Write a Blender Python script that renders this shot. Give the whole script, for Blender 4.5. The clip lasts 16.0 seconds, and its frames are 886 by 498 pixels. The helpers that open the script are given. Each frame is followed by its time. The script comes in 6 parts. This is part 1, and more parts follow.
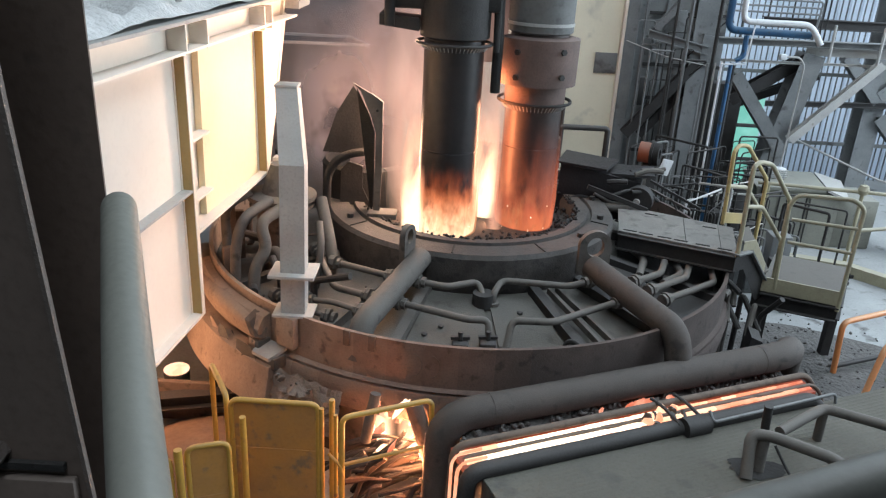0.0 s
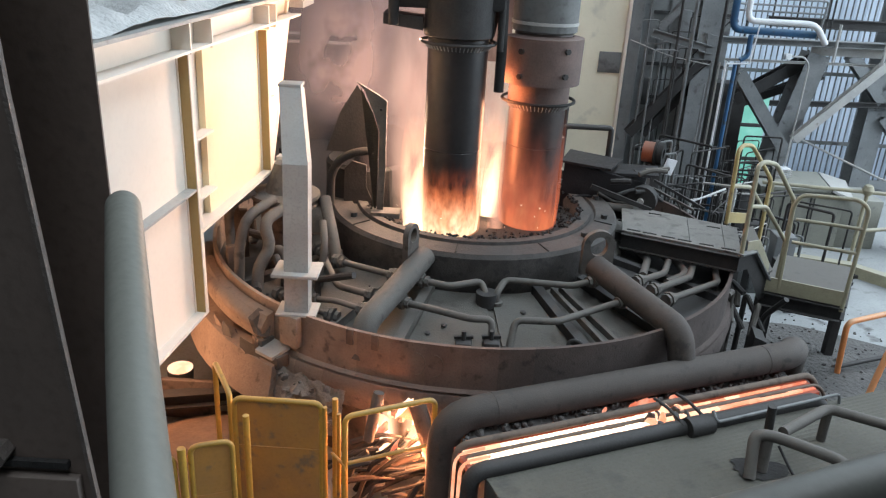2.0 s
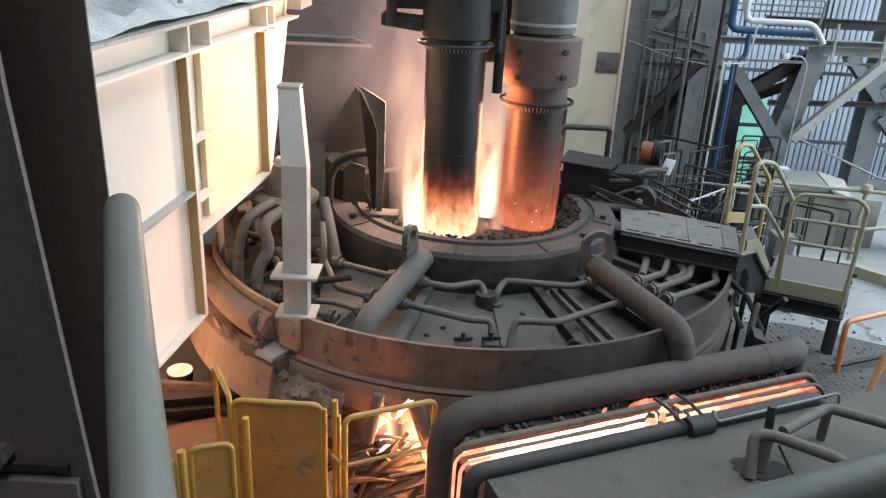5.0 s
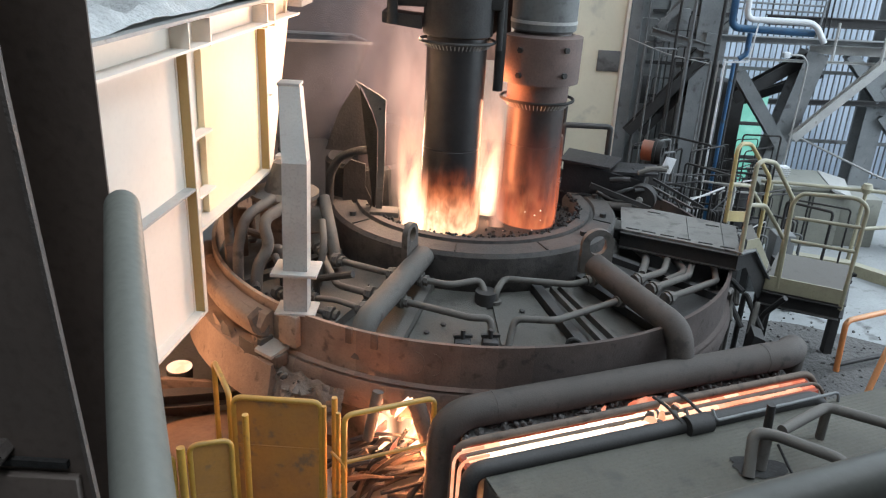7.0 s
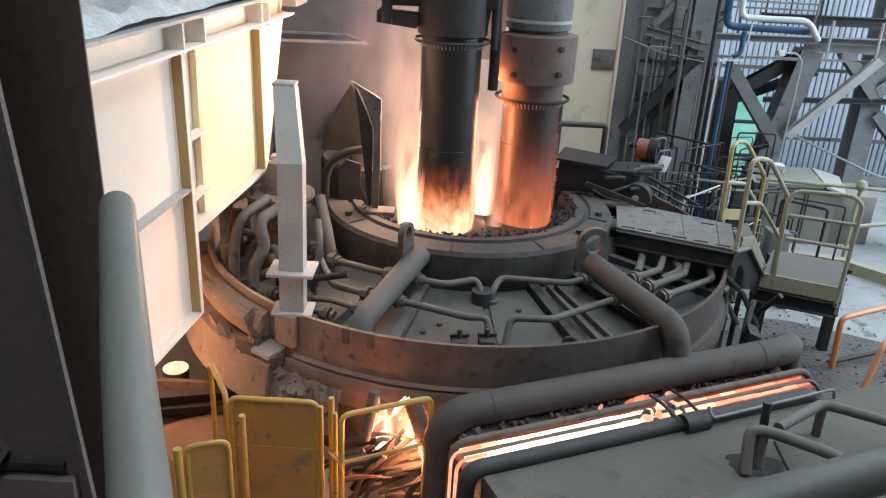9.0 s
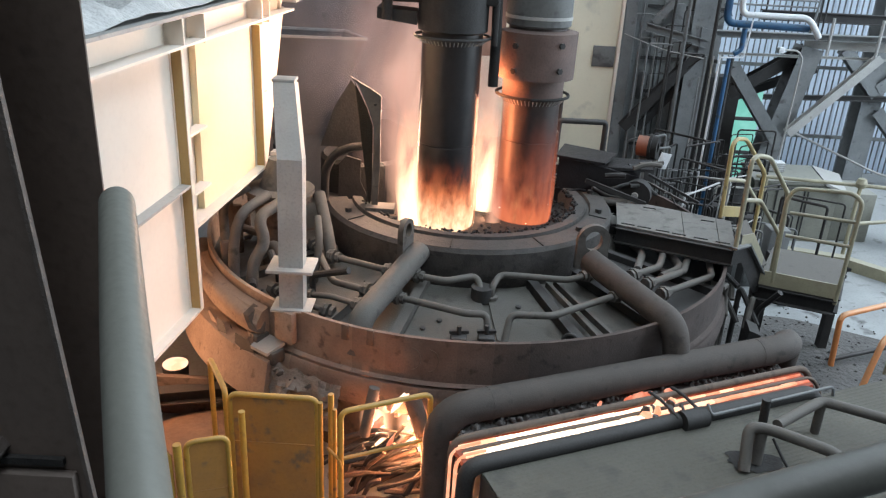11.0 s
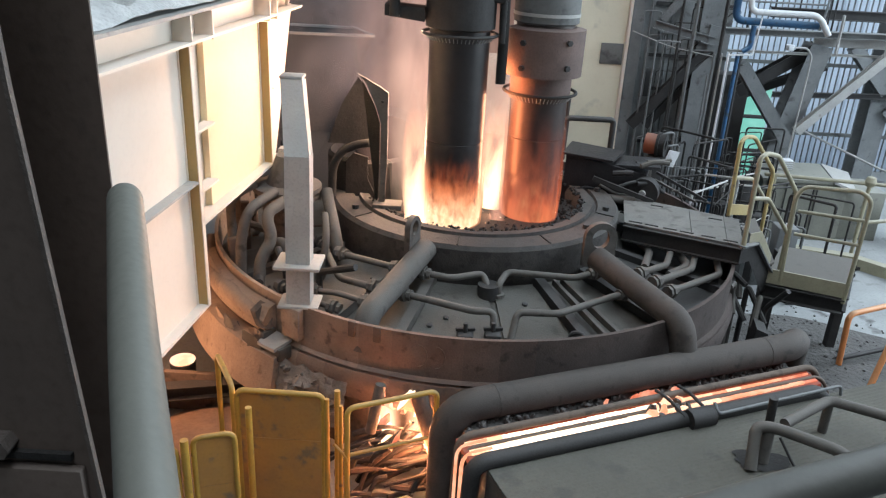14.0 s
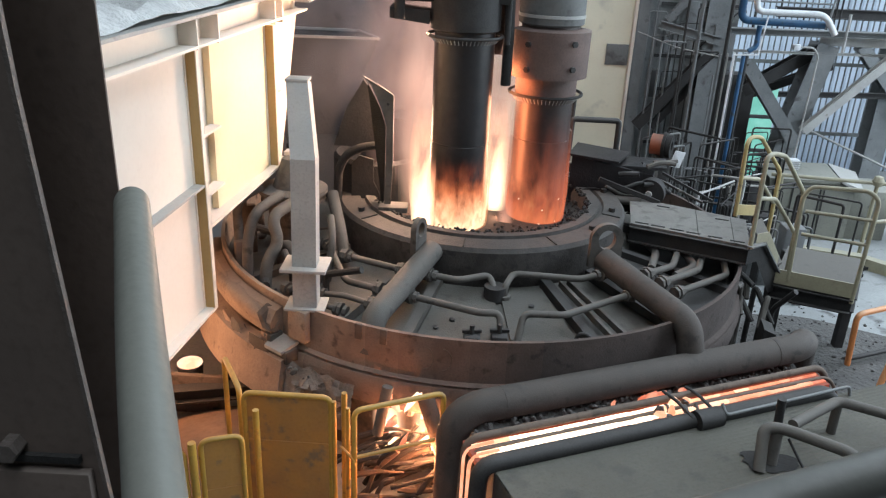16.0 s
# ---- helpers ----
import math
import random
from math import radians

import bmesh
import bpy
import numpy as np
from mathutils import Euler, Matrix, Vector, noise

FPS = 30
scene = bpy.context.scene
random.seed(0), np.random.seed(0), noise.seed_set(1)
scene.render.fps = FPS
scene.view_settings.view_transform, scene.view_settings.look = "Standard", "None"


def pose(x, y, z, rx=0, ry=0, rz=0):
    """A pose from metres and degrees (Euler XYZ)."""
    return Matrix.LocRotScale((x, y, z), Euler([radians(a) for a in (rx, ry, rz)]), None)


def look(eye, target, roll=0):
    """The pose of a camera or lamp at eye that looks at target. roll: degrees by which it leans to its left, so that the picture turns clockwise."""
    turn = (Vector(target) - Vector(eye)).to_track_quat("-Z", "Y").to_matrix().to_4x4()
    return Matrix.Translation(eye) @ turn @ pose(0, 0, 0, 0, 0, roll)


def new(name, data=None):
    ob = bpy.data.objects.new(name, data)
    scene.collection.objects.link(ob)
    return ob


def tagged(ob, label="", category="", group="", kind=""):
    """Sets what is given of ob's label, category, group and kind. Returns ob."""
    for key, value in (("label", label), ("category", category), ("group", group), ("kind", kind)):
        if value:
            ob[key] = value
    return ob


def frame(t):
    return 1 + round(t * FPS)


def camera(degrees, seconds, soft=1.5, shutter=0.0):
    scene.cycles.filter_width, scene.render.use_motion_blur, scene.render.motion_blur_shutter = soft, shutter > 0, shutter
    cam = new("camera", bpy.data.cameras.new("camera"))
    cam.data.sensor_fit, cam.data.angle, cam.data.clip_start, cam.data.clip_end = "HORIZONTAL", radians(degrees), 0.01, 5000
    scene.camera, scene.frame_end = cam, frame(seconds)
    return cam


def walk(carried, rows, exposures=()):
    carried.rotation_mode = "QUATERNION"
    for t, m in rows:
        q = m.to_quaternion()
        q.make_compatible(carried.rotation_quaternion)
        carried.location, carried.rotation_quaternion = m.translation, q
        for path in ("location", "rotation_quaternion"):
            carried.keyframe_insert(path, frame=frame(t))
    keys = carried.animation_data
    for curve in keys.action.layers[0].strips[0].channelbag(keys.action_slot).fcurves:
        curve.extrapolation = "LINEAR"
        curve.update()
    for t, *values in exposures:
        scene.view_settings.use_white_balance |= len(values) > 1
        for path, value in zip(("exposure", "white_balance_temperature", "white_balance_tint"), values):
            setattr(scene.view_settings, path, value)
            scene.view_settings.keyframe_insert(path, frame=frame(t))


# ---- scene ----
cam = camera(59.9, 16.0, soft=1.25)
PATH = [
    (0, 1.21, -22.15, -2.93), (0.5, 1.78, -22.01, -2.67), (1, 1.90, -21.99, -2.52), (1.5, 1.71, -22.14, -2.91), (2, 1.49, -22.22, -2.94),
    (2.5, 1.35, -22.16, -2.92), (3, 1.17, -22.22, -2.90), (3.5, 1.27, -22.15, -2.63), (4, 1.35, -22.13, -2.75), (6.5, 1.28, -22.16, -2.62),
    (7, 1.40, -22.30, -2.90), (7.5, 1.34, -22.44, -3.07), (8, 1.03, -22.47, -3.04), (8.5, 0.87, -22.38, -2.92), (9, 1.01, -22.32, -2.72),
    (11.5, 1.11, -22.61, -2.91), (12, 1.47, -22.58, -2.60), (12.5, 1.47, -22.73, -2.67), (13, 1.34, -22.85, -2.90), (13.5, 1.45, -22.82, -3.00),
    (14, 1.59, -22.81, -2.85), (14.5, 1.99, -22.65, -2.68), (15, 2.07, -22.63, -2.43), (15.5, 2.00, -22.63, -2.48), (16, 1.90, -22.68, -2.41),
]
walk(cam, [(t, pose(0, 0, 4.5, 90 + pitch, roll, yaw)) for t, yaw, pitch, roll in PATH], [(0.0, 0.17, 6320, 11), (16.0, 0.17, 6320, 11)])

# ---- light: daylight at the sides, added unseen overhead fills, and the fire ----
world = bpy.data.worlds.new("sky")
scene.world = world
world.use_nodes = True
sky = world.node_tree.nodes.new("ShaderNodeTexSky")
sky.sky_type, sky.sun_disc, sky.sun_elevation, sky.sun_rotation = "NISHITA", False, radians(50), radians(100)
world.node_tree.links.new(sky.outputs[0], world.node_tree.nodes["Background"].inputs[0])
world.node_tree.nodes["Background"].inputs[1].default_value = 0.12


def area(name, eye, target, sx, sy, watts, colour):
    d = bpy.data.lights.new(name, "AREA")
    d.shape, d.size, d.size_y, d.energy, d.color = "RECTANGLE", sx, sy, watts, colour
    new(name, d).matrix_world = look(eye, target)


def glow(name, at, watts, colour, radius):
    d = bpy.data.lights.new(name, "POINT")
    d.energy, d.color, d.shadow_soft_size = watts, colour, radius
    new(name, d).location = at


# Three added fills under a closed ceiling; it has no skylights.
area("overhead_fill", (3.5, 9.0, 12.85), (3.5, 9.0, 0), 3.0, 14.0, 1080, (0.8, 0.92, 1.0))
area("south_overhead_fill", (0.5, -2.0, 12.85), (0.5, -2.0, 0), 3.0, 9.0, 560, (0.86, 0.94, 1.0))
area("far_overhead_fill", (6.0, 14.6, 12.85), (6.0, 14.6, 0), 6.0, 1.6, 330, (0.8, 0.92, 1.0))
# Daylight from the right, through an east opening added out of view.
area("east_daylight", (13.9, 8.5, 6.0), (0, 8.5, 2.0), 11.5, 5.0, 1700, (0.8, 0.92, 1.0))
area("north_daylight", (8.5, 17.6, 6.0), (8.5, 10, 6.0), 11.0, 11.0, 520, (0.85, 0.94, 1.0))
area("furnace_fire", (-0.46, 7.8, 2.95), (-2.8, 6.3, 2.8), 0.5, 1.4, 118, (1.0, 0.62, 0.4))
glow("back_fire", (-0.35, 8.7, 2.9), 70, (1.0, 0.6, 0.38), 0.25)
area("electrode_gap_fire", (0.40, 7.72, 2.6), (1.4, 7.84, 2.6), 0.12, 1.3, 19, (1.0, 0.3, 0.11))
area("electrode_side_fire", (0.44, 7.74, 2.3), (-0.6, 7.6, 2.3), 0.12, 1.3, 12, (1.0, 0.45, 0.25))
glow("slag_door_fire", (-0.22, 5.33, 0.72), 55, (1.0, 0.40, 0.17), 0.12)
glow("slag_door_front_fire", (-0.1, 5.06, 0.62), 52, (1.0, 0.36, 0.14), 0.12)
glow("launder_fire", (-2.75, 5.9, 1.0), 42, (1.0, 0.5, 0.26), 0.25)


# ---- materials ----
def principled(name):
    m = bpy.data.materials.new(name)
    m.use_nodes = True
    return m, m.node_tree, m.node_tree.nodes["Principled BSDF"]


def surface(name, a, b, rough=0.8, metal=0.0, scale=6.0, fine=60.0, bump=0.25, dust=0.0, dust_colour=(0.24, 0.225, 0.2), stain=None, stain_at=0.6, depth=0.012, speck=1.6):
    """Two-tone worn surface: broad blotches, fine grain, settled dust on what faces up, stains with an edge of their own."""
    m, tree, out = principled(name)
    n, link = tree.nodes, tree.links.new
    geo = n.new("ShaderNodeNewGeometry")
    info = n.new("ShaderNodeObjectInfo")
    broad, grain = n.new("ShaderNodeTexNoise"), n.new("ShaderNodeTexNoise")
    broad.inputs["Scale"].default_value, broad.inputs["Detail"].default_value, broad.inputs["Roughness"].default_value = scale, 6, 0.6
    grain.inputs["Scale"].default_value, grain.inputs["Detail"].default_value = fine, 4
    for t in (broad, grain):
        link(geo.outputs["Position"], t.inputs["Vector"])
    ramp = n.new("ShaderNodeMapRange")
    ramp.inputs["From Min"].default_value, ramp.inputs["From Max"].default_value = 0.32, 0.68
    link(broad.outputs["Fac"], ramp.inputs["Value"])
    mix = n.new("ShaderNodeMix")
    mix.data_type = "RGBA"
    link(ramp.outputs[0], mix.inputs["Factor"])
    mix.inputs["A"].default_value, mix.inputs["B"].default_value = (*a, 1), (*b, 1)
    last = mix.outputs["Result"]

    def over(factor, colour, base):
        x = n.new("ShaderNodeMix")
        x.data_type = "RGBA"
        link(factor, x.inputs["Factor"])
        link(base, x.inputs["A"])
        x.inputs["B"].default_value = (*colour, 1)
        return x.outputs["Result"]

    def calc(op, p, q):
        x = n.new("ShaderNodeMath")
        x.operation, x.use_clamp = op, True
        for slot, v in zip(x.inputs, (p, q)):
            if isinstance(v, (int, float)):
                slot.default_value = v
            else:
                link(v, slot)
        return x.outputs[0]

    if stain:
        s = n.new("ShaderNodeTexNoise")
        s.inputs["Scale"].default_value, s.inputs["Detail"].default_value = scale * 2.3, 8
        link(geo.outputs["Position"], s.inputs["Vector"])
        last = over(calc("MULTIPLY", calc("SUBTRACT", s.outputs["Fac"], stain_at), 9.0), stain, last)
    last = over(calc("MULTIPLY", calc("SUBTRACT", grain.outputs["Fac"], 0.5), speck), tuple(c * 0.55 for c in a), last)
    if dust:
        sep = n.new("ShaderNodeSeparateXYZ")
        link(geo.outputs["Normal"], sep.inputs[0])
        up = calc("MULTIPLY", calc("ADD", sep.outputs["Z"], -0.05), 1.35)
        patch = calc("ADD", calc("MULTIPLY", broad.outputs["Fac"], 0.9), 0.3)
        last = over(calc("MULTIPLY", calc("MULTIPLY", up, patch), dust), dust_colour, last)
    hue = n.new("ShaderNodeHueSaturation")
    hue.inputs["Saturation"].default_value = 1.0
    link(calc("ADD", calc("MULTIPLY", info.outputs["Random"], 0.14), 0.86), hue.inputs["Value"])
    link(last, hue.inputs["Color"])
    link(hue.outputs[0], out.inputs["Base Color"])
    link(calc("ADD", calc("MULTIPLY", grain.outputs["Fac"], 0.3), rough - 0.15), out.inputs["Roughness"])
    out.inputs["Metallic"].default_value = metal
    if bump:
        bp = n.new("ShaderNodeBump")
        bp.inputs["Strength"].default_value, bp.inputs["Distance"].default_value = bump, depth
        link(grain.outputs["Fac"], bp.inputs["Height"])
        link(bp.outputs[0], out.inputs["Normal"])
    return m


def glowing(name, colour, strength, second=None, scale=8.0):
    """Hot matter, and the green door's stand-in daylight: two glow colours in blotches."""
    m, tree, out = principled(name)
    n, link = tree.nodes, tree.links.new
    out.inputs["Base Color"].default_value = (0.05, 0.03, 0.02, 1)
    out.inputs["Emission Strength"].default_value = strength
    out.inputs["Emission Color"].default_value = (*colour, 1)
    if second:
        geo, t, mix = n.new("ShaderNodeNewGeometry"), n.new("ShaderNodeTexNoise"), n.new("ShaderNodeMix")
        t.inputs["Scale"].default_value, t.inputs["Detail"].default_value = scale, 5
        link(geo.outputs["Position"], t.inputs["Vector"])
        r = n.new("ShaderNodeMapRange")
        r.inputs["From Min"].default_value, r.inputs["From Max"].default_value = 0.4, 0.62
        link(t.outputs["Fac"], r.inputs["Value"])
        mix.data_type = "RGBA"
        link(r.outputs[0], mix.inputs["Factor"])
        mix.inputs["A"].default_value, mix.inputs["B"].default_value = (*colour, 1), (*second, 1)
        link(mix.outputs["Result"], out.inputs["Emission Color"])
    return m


DUSTY = surface("dusty_steel", (0.128, 0.117, 0.105), (0.076, 0.069, 0.062), 0.85, 0.1, 4, 85, 0.22, 0.8, (0.182, 0.172, 0.157), (0.05, 0.045, 0.041), 0.58, speck=1.9)
RUSTY = surface("heat_scaled_steel", (0.165, 0.118, 0.092), (0.09, 0.064, 0.05), 0.9, 0.05, 4, 70, 0.3, 0.6, (0.21, 0.173, 0.142), (0.052, 0.038, 0.032), 0.56, speck=2.0)
DARK = surface("dark_steel", (0.045, 0.043, 0.042), (0.028, 0.027, 0.027), 0.7, 0.3, 5, 60, 0.2, 0.45, (0.13, 0.125, 0.12))
COLUMN = surface("dark_painted_steel", (0.13, 0.1, 0.083), (0.092, 0.071, 0.06), 0.6, 0.0, 2.5, 40, 0.1, 0.2, (0.13, 0.12, 0.11), (0.045, 0.042, 0.04), 0.62)
PIPE_GREY = surface("grey_painted_pipe", (0.142, 0.145, 0.125), (0.114, 0.117, 0.101), 0.55, 0.0, 3, 80, 0.04, 0.2, (0.17, 0.173, 0.155), speck=0.6)
# The peach of the firelight is put into this cream.
CREAM = surface("cream_paint", (0.84, 0.755, 0.655), (0.79, 0.705, 0.605), 0.7, 0.0, 1.2, 24, 0.04, 0.4, (0.62, 0.61, 0.6), speck=0.3)
WALL = surface("cream_sheet_wall", (0.76, 0.73, 0.58), (0.66, 0.63, 0.5), 0.6, 0.0, 0.8, 20, 0.05, 0.3, (0.3, 0.3, 0.28), (0.46, 0.45, 0.38), 0.6, speck=0.4)
YELLOW = surface("yellow_paint", (0.58, 0.34, 0.05), (0.46, 0.27, 0.045), 0.5, 0.0, 5, 50, 0.15, 0.5, (0.4, 0.29, 0.17), (0.2, 0.12, 0.06), 0.62)
PALE_YELLOW = surface("faded_yellow_paint", (0.40, 0.37, 0.25), (0.32, 0.295, 0.21), 0.65, 0.0, 5, 50, 0.15, 0.5, (0.36, 0.35, 0.31), (0.26, 0.23, 0.18), 0.65)
CAB = surface("dusty_beige_cabinet", (0.24, 0.24, 0.2), (0.17, 0.17, 0.145), 0.7, 0.0, 2.5, 40, 0.1, 0.5, (0.36, 0.36, 0.33), (0.1, 0.1, 0.09), 0.6)
PLATE = surface("scuffed_walkway_plate", (0.2, 0.195, 0.18), (0.125, 0.12, 0.112), 0.7, 0.1, 3.5, 55, 0.3, 0.5, (0.22, 0.215, 0.2), (0.06, 0.056, 0.052), 0.55, speck=2.0)
YELLOW_WORN = surface("worn_yellow_paint", (0.46, 0.36, 0.15), (0.37, 0.29, 0.13), 0.6, 0.0, 5, 50, 0.15, 0.5, (0.38, 0.34, 0.25), (0.24, 0.19, 0.12), 0.62)
LIGHT = surface("light_grey_steel", (0.42, 0.42, 0.40), (0.34, 0.34, 0.33), 0.7, 0.0, 4, 50, 0.12, 0.6, (0.42, 0.41, 0.38), (0.24, 0.22, 0.2), 0.64)
STEEL = surface("structural_steel", (0.2, 0.21, 0.212), (0.14, 0.148, 0.15), 0.75, 0.1, 3, 40, 0.15, 0.6, (0.26, 0.26, 0.255), (0.09, 0.09, 0.09), 0.6)
BLUE = surface("blue_pipe_paint", (0.02, 0.1, 0.22), (0.014, 0.065, 0.15), 0.5, 0.0, 4, 40, 0.05, 0.5, (0.22, 0.32, 0.4), (0.03, 0.05, 0.07), 0.58)
WHITE = surface("white_lagging", (0.72, 0.74, 0.76), (0.6, 0.62, 0.64), 0.6, 0.0, 5, 40, 0.1, 0.3, (0.5, 0.5, 0.5))
FLOOR = surface("gritty_concrete", (0.34, 0.355, 0.355), (0.25, 0.26, 0.26), 0.85, 0.0, 1.2, 30, 0.4, 0.0, stain=(0.08, 0.078, 0.076), stain_at=0.6)
SLAG = surface("slag_rubble", (0.11, 0.105, 0.10), (0.05, 0.048, 0.046), 0.9, 0.05, 3, 18, 0.9, 0.4, (0.2, 0.195, 0.19), depth=0.04)
GRAPHITE = surface("graphite", (0.03, 0.025, 0.025), (0.016, 0.014, 0.014), 0.42, 0.0, 9, 90, 0.04, 0.0)


def heat_graphite(m, foot, top, strength):
    """Graphite that glows at its foot and cools upwards, in streaks."""
    tree, out = m.node_tree, m.node_tree.nodes["Principled BSDF"]
    n, link = tree.nodes, tree.links.new
    out.inputs["Specular IOR Level"].default_value = 0.5
    geo, sep, mp, t = n.new("ShaderNodeNewGeometry"), n.new("ShaderNodeSeparateXYZ"), n.new("ShaderNodeMapping"), n.new("ShaderNodeTexNoise")
    link(geo.outputs["Position"], sep.inputs[0])
    link(geo.outputs["Position"], mp.inputs["Vector"])
    mp.inputs["Scale"].default_value = (1, 1, 0.35)
    link(mp.outputs[0], t.inputs["Vector"])
    t.inputs["Scale"].default_value, t.inputs["Detail"].default_value, t.inputs["Roughness"].default_value = 11, 7, 0.65
    cool = n.new("ShaderNodeMapRange")
    cool.inputs["From Min"].default_value, cool.inputs["From Max"].default_value = foot, top
    cool.inputs["To Min"].default_value, cool.inputs["To Max"].default_value = 1.0, 0.0
    link(sep.outputs["Z"], cool.inputs["Value"])
    streak = n.new("ShaderNodeMapRange")
    streak.inputs["From Min"].default_value, streak.inputs["From Max"].default_value = 0.36, 0.68
    link(t.outputs["Fac"], streak.inputs["Value"])
    square, heat, power = n.new("ShaderNodeMath"), n.new("ShaderNodeMath"), n.new("ShaderNodeMath")
    square.operation, heat.operation, power.operation = "POWER", "MULTIPLY", "MULTIPLY"
    link(cool.outputs[0], square.inputs[0])
    square.inputs[1].default_value = 1.6
    link(square.outputs[0], heat.inputs[0])
    link(streak.outputs[0], heat.inputs[1])
    link(heat.outputs[0], power.inputs[0])
    power.inputs[1].default_value = strength
    ramp = n.new("ShaderNodeValToRGB")
    ramp.color_ramp.elements[0].color, ramp.color_ramp.elements[1].color = (0.7, 0.1, 0.03, 1), (1.0, 0.55, 0.22, 1)
    link(heat.outputs[0], ramp.inputs[0])
    link(ramp.outputs[0], out.inputs["Emission Color"])
    link(power.outputs[0], out.inputs["Emission Strength"])
    return m


heat_graphite(GRAPHITE, 1.64, 2.4, 2.6)
GRAPHITE_RED = heat_graphite(surface("red_hot_graphite", (0.06, 0.04, 0.035), (0.035, 0.025, 0.023), 0.42, 0.0, 9, 90, 0.04, 0.0), 1.6, 2.7, 0.7)
# Yellower copy of the cream, carrying the firelight on the far bin panel.
CREAM_FIRELIT = surface("firelit_cream_paint", (0.80, 0.70, 0.47), (0.76, 0.66, 0.44), 0.7, 0.0, 1.2, 24, 0.04, 0.4, (0.62, 0.61, 0.6), speck=0.3)
RING = surface("sooty_ring_steel", (0.085, 0.076, 0.07), (0.045, 0.041, 0.038), 0.85, 0.1, 6, 60, 0.35, 0.6, (0.09, 0.085, 0.08), (0.04, 0.037, 0.035), 0.54)
GLOSS = surface("oily_black_steel", (0.024, 0.02, 0.021), (0.012, 0.011, 0.012), 0.42, 0.1, 6, 40, 0.4, 0.2, (0.06, 0.056, 0.055))
# Dust-caked tan; the warm light on these left-hand plates is in the colour.
TAN = surface("dust_caked_firelit_plate", (0.36, 0.27, 0.205), (0.25, 0.185, 0.14), 0.95, 0.0, 4, 40, 0.5, 0.5, (0.38, 0.31, 0.25), (0.13, 0.095, 0.075), 0.6, speck=1.8)
FRONT_PIPE = surface("dark_green_grey_pipe", (0.094, 0.096, 0.084), (0.072, 0.073, 0.065), 0.5, 0.0, 3, 80, 0.06, 0.2, (0.15, 0.155, 0.15), speck=0.8)
HOUSE = surface("grey_house_sheet", (0.17, 0.175, 0.172), (0.12, 0.124, 0.122), 0.75, 0.0, 2, 30, 0.15, 0.3, (0.2, 0.2, 0.2), (0.07, 0.07, 0.07), 0.58)
MAIN = surface("sooty_pipe_steel", (0.085, 0.071, 0.062), (0.052, 0.044, 0.039), 0.8, 0.1, 4, 85, 0.2, 0.6, (0.1, 0.088, 0.079), (0.036, 0.032, 0.03), 0.58, speck=1.9)
DECK = surface("sooty_deck_plate", (0.112, 0.105, 0.093), (0.066, 0.061, 0.055), 0.85, 0.05, 3.2, 70, 0.35, 0.75, (0.142, 0.137, 0.124), (0.03, 0.028, 0.026), 0.56, speck=2.6)
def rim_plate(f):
    """Rim steel: f runs from dusty tan, lightened as firelit, through red scale to dark."""
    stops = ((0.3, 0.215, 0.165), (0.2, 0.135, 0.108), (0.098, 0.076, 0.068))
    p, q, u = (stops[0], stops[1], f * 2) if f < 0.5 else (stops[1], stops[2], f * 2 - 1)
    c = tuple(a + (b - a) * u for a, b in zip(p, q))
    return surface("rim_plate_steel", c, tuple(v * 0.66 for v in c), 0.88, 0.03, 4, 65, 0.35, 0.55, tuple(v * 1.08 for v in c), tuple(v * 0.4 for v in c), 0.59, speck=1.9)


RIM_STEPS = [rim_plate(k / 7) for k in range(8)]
CAKE = surface("caked_grey_dust", (0.27, 0.24, 0.21), (0.18, 0.158, 0.138), 0.95, 0.0, 6, 45, 0.7, 0.3, (0.3, 0.275, 0.245), (0.09, 0.075, 0.065), 0.6)
HOT_DULL = glowing("dull_red_heat", (0.55, 0.07, 0.03), 0.35, (0.8, 0.14, 0.06), 9.0)
OCHRE = surface("ochre_web_face", (0.46, 0.31, 0.12), (0.4, 0.27, 0.11), 0.7, 0.0, 2, 40, 0.08, 0.3, (0.5, 0.45, 0.38), speck=0.6)
# Sooty clamp, its colour lightened and reddened for haze and firelight.
CLAMP = surface("sooty_hazy_clamp_steel", (0.17, 0.112, 0.096), (0.115, 0.08, 0.07), 0.7, 0.1, 4, 50, 0.2, 0.4, (0.19, 0.15, 0.135))
BLACK = surface("black_soot", (0.018, 0.017, 0.016), (0.01, 0.01, 0.01), 0.8, 0.0, 8, 60, 0.5, 0.2, (0.06, 0.055, 0.05))
# Daylight on the green sheet is put in as emission.
GREEN = glowing("self_lit_green_sheet", (0.16, 0.62, 0.5), 0.75, (0.3, 0.8, 0.68), 2.0)

ORANGE = surface("orange_paint", (0.3, 0.075, 0.03), (0.22, 0.06, 0.025), 0.6, 0.0, 6, 50, 0.1, 0.3)
FIRELIT_RAIL = surface("firelit_orange_paint", (0.78, 0.27, 0.08), (0.66, 0.24, 0.08), 0.5, 0.0, 5, 50, 0.1, 0.6, (0.5, 0.42, 0.28))
PURPLE = surface("purple_paint", (0.1, 0.06, 0.1), (0.08, 0.05, 0.08), 0.6)
HOOD = surface("sooty_hood_sheet", (0.105, 0.106, 0.112), (0.072, 0.073, 0.077), 0.75, 0.0, 3, 40, 0.15, 0.5, (0.12, 0.12, 0.125))
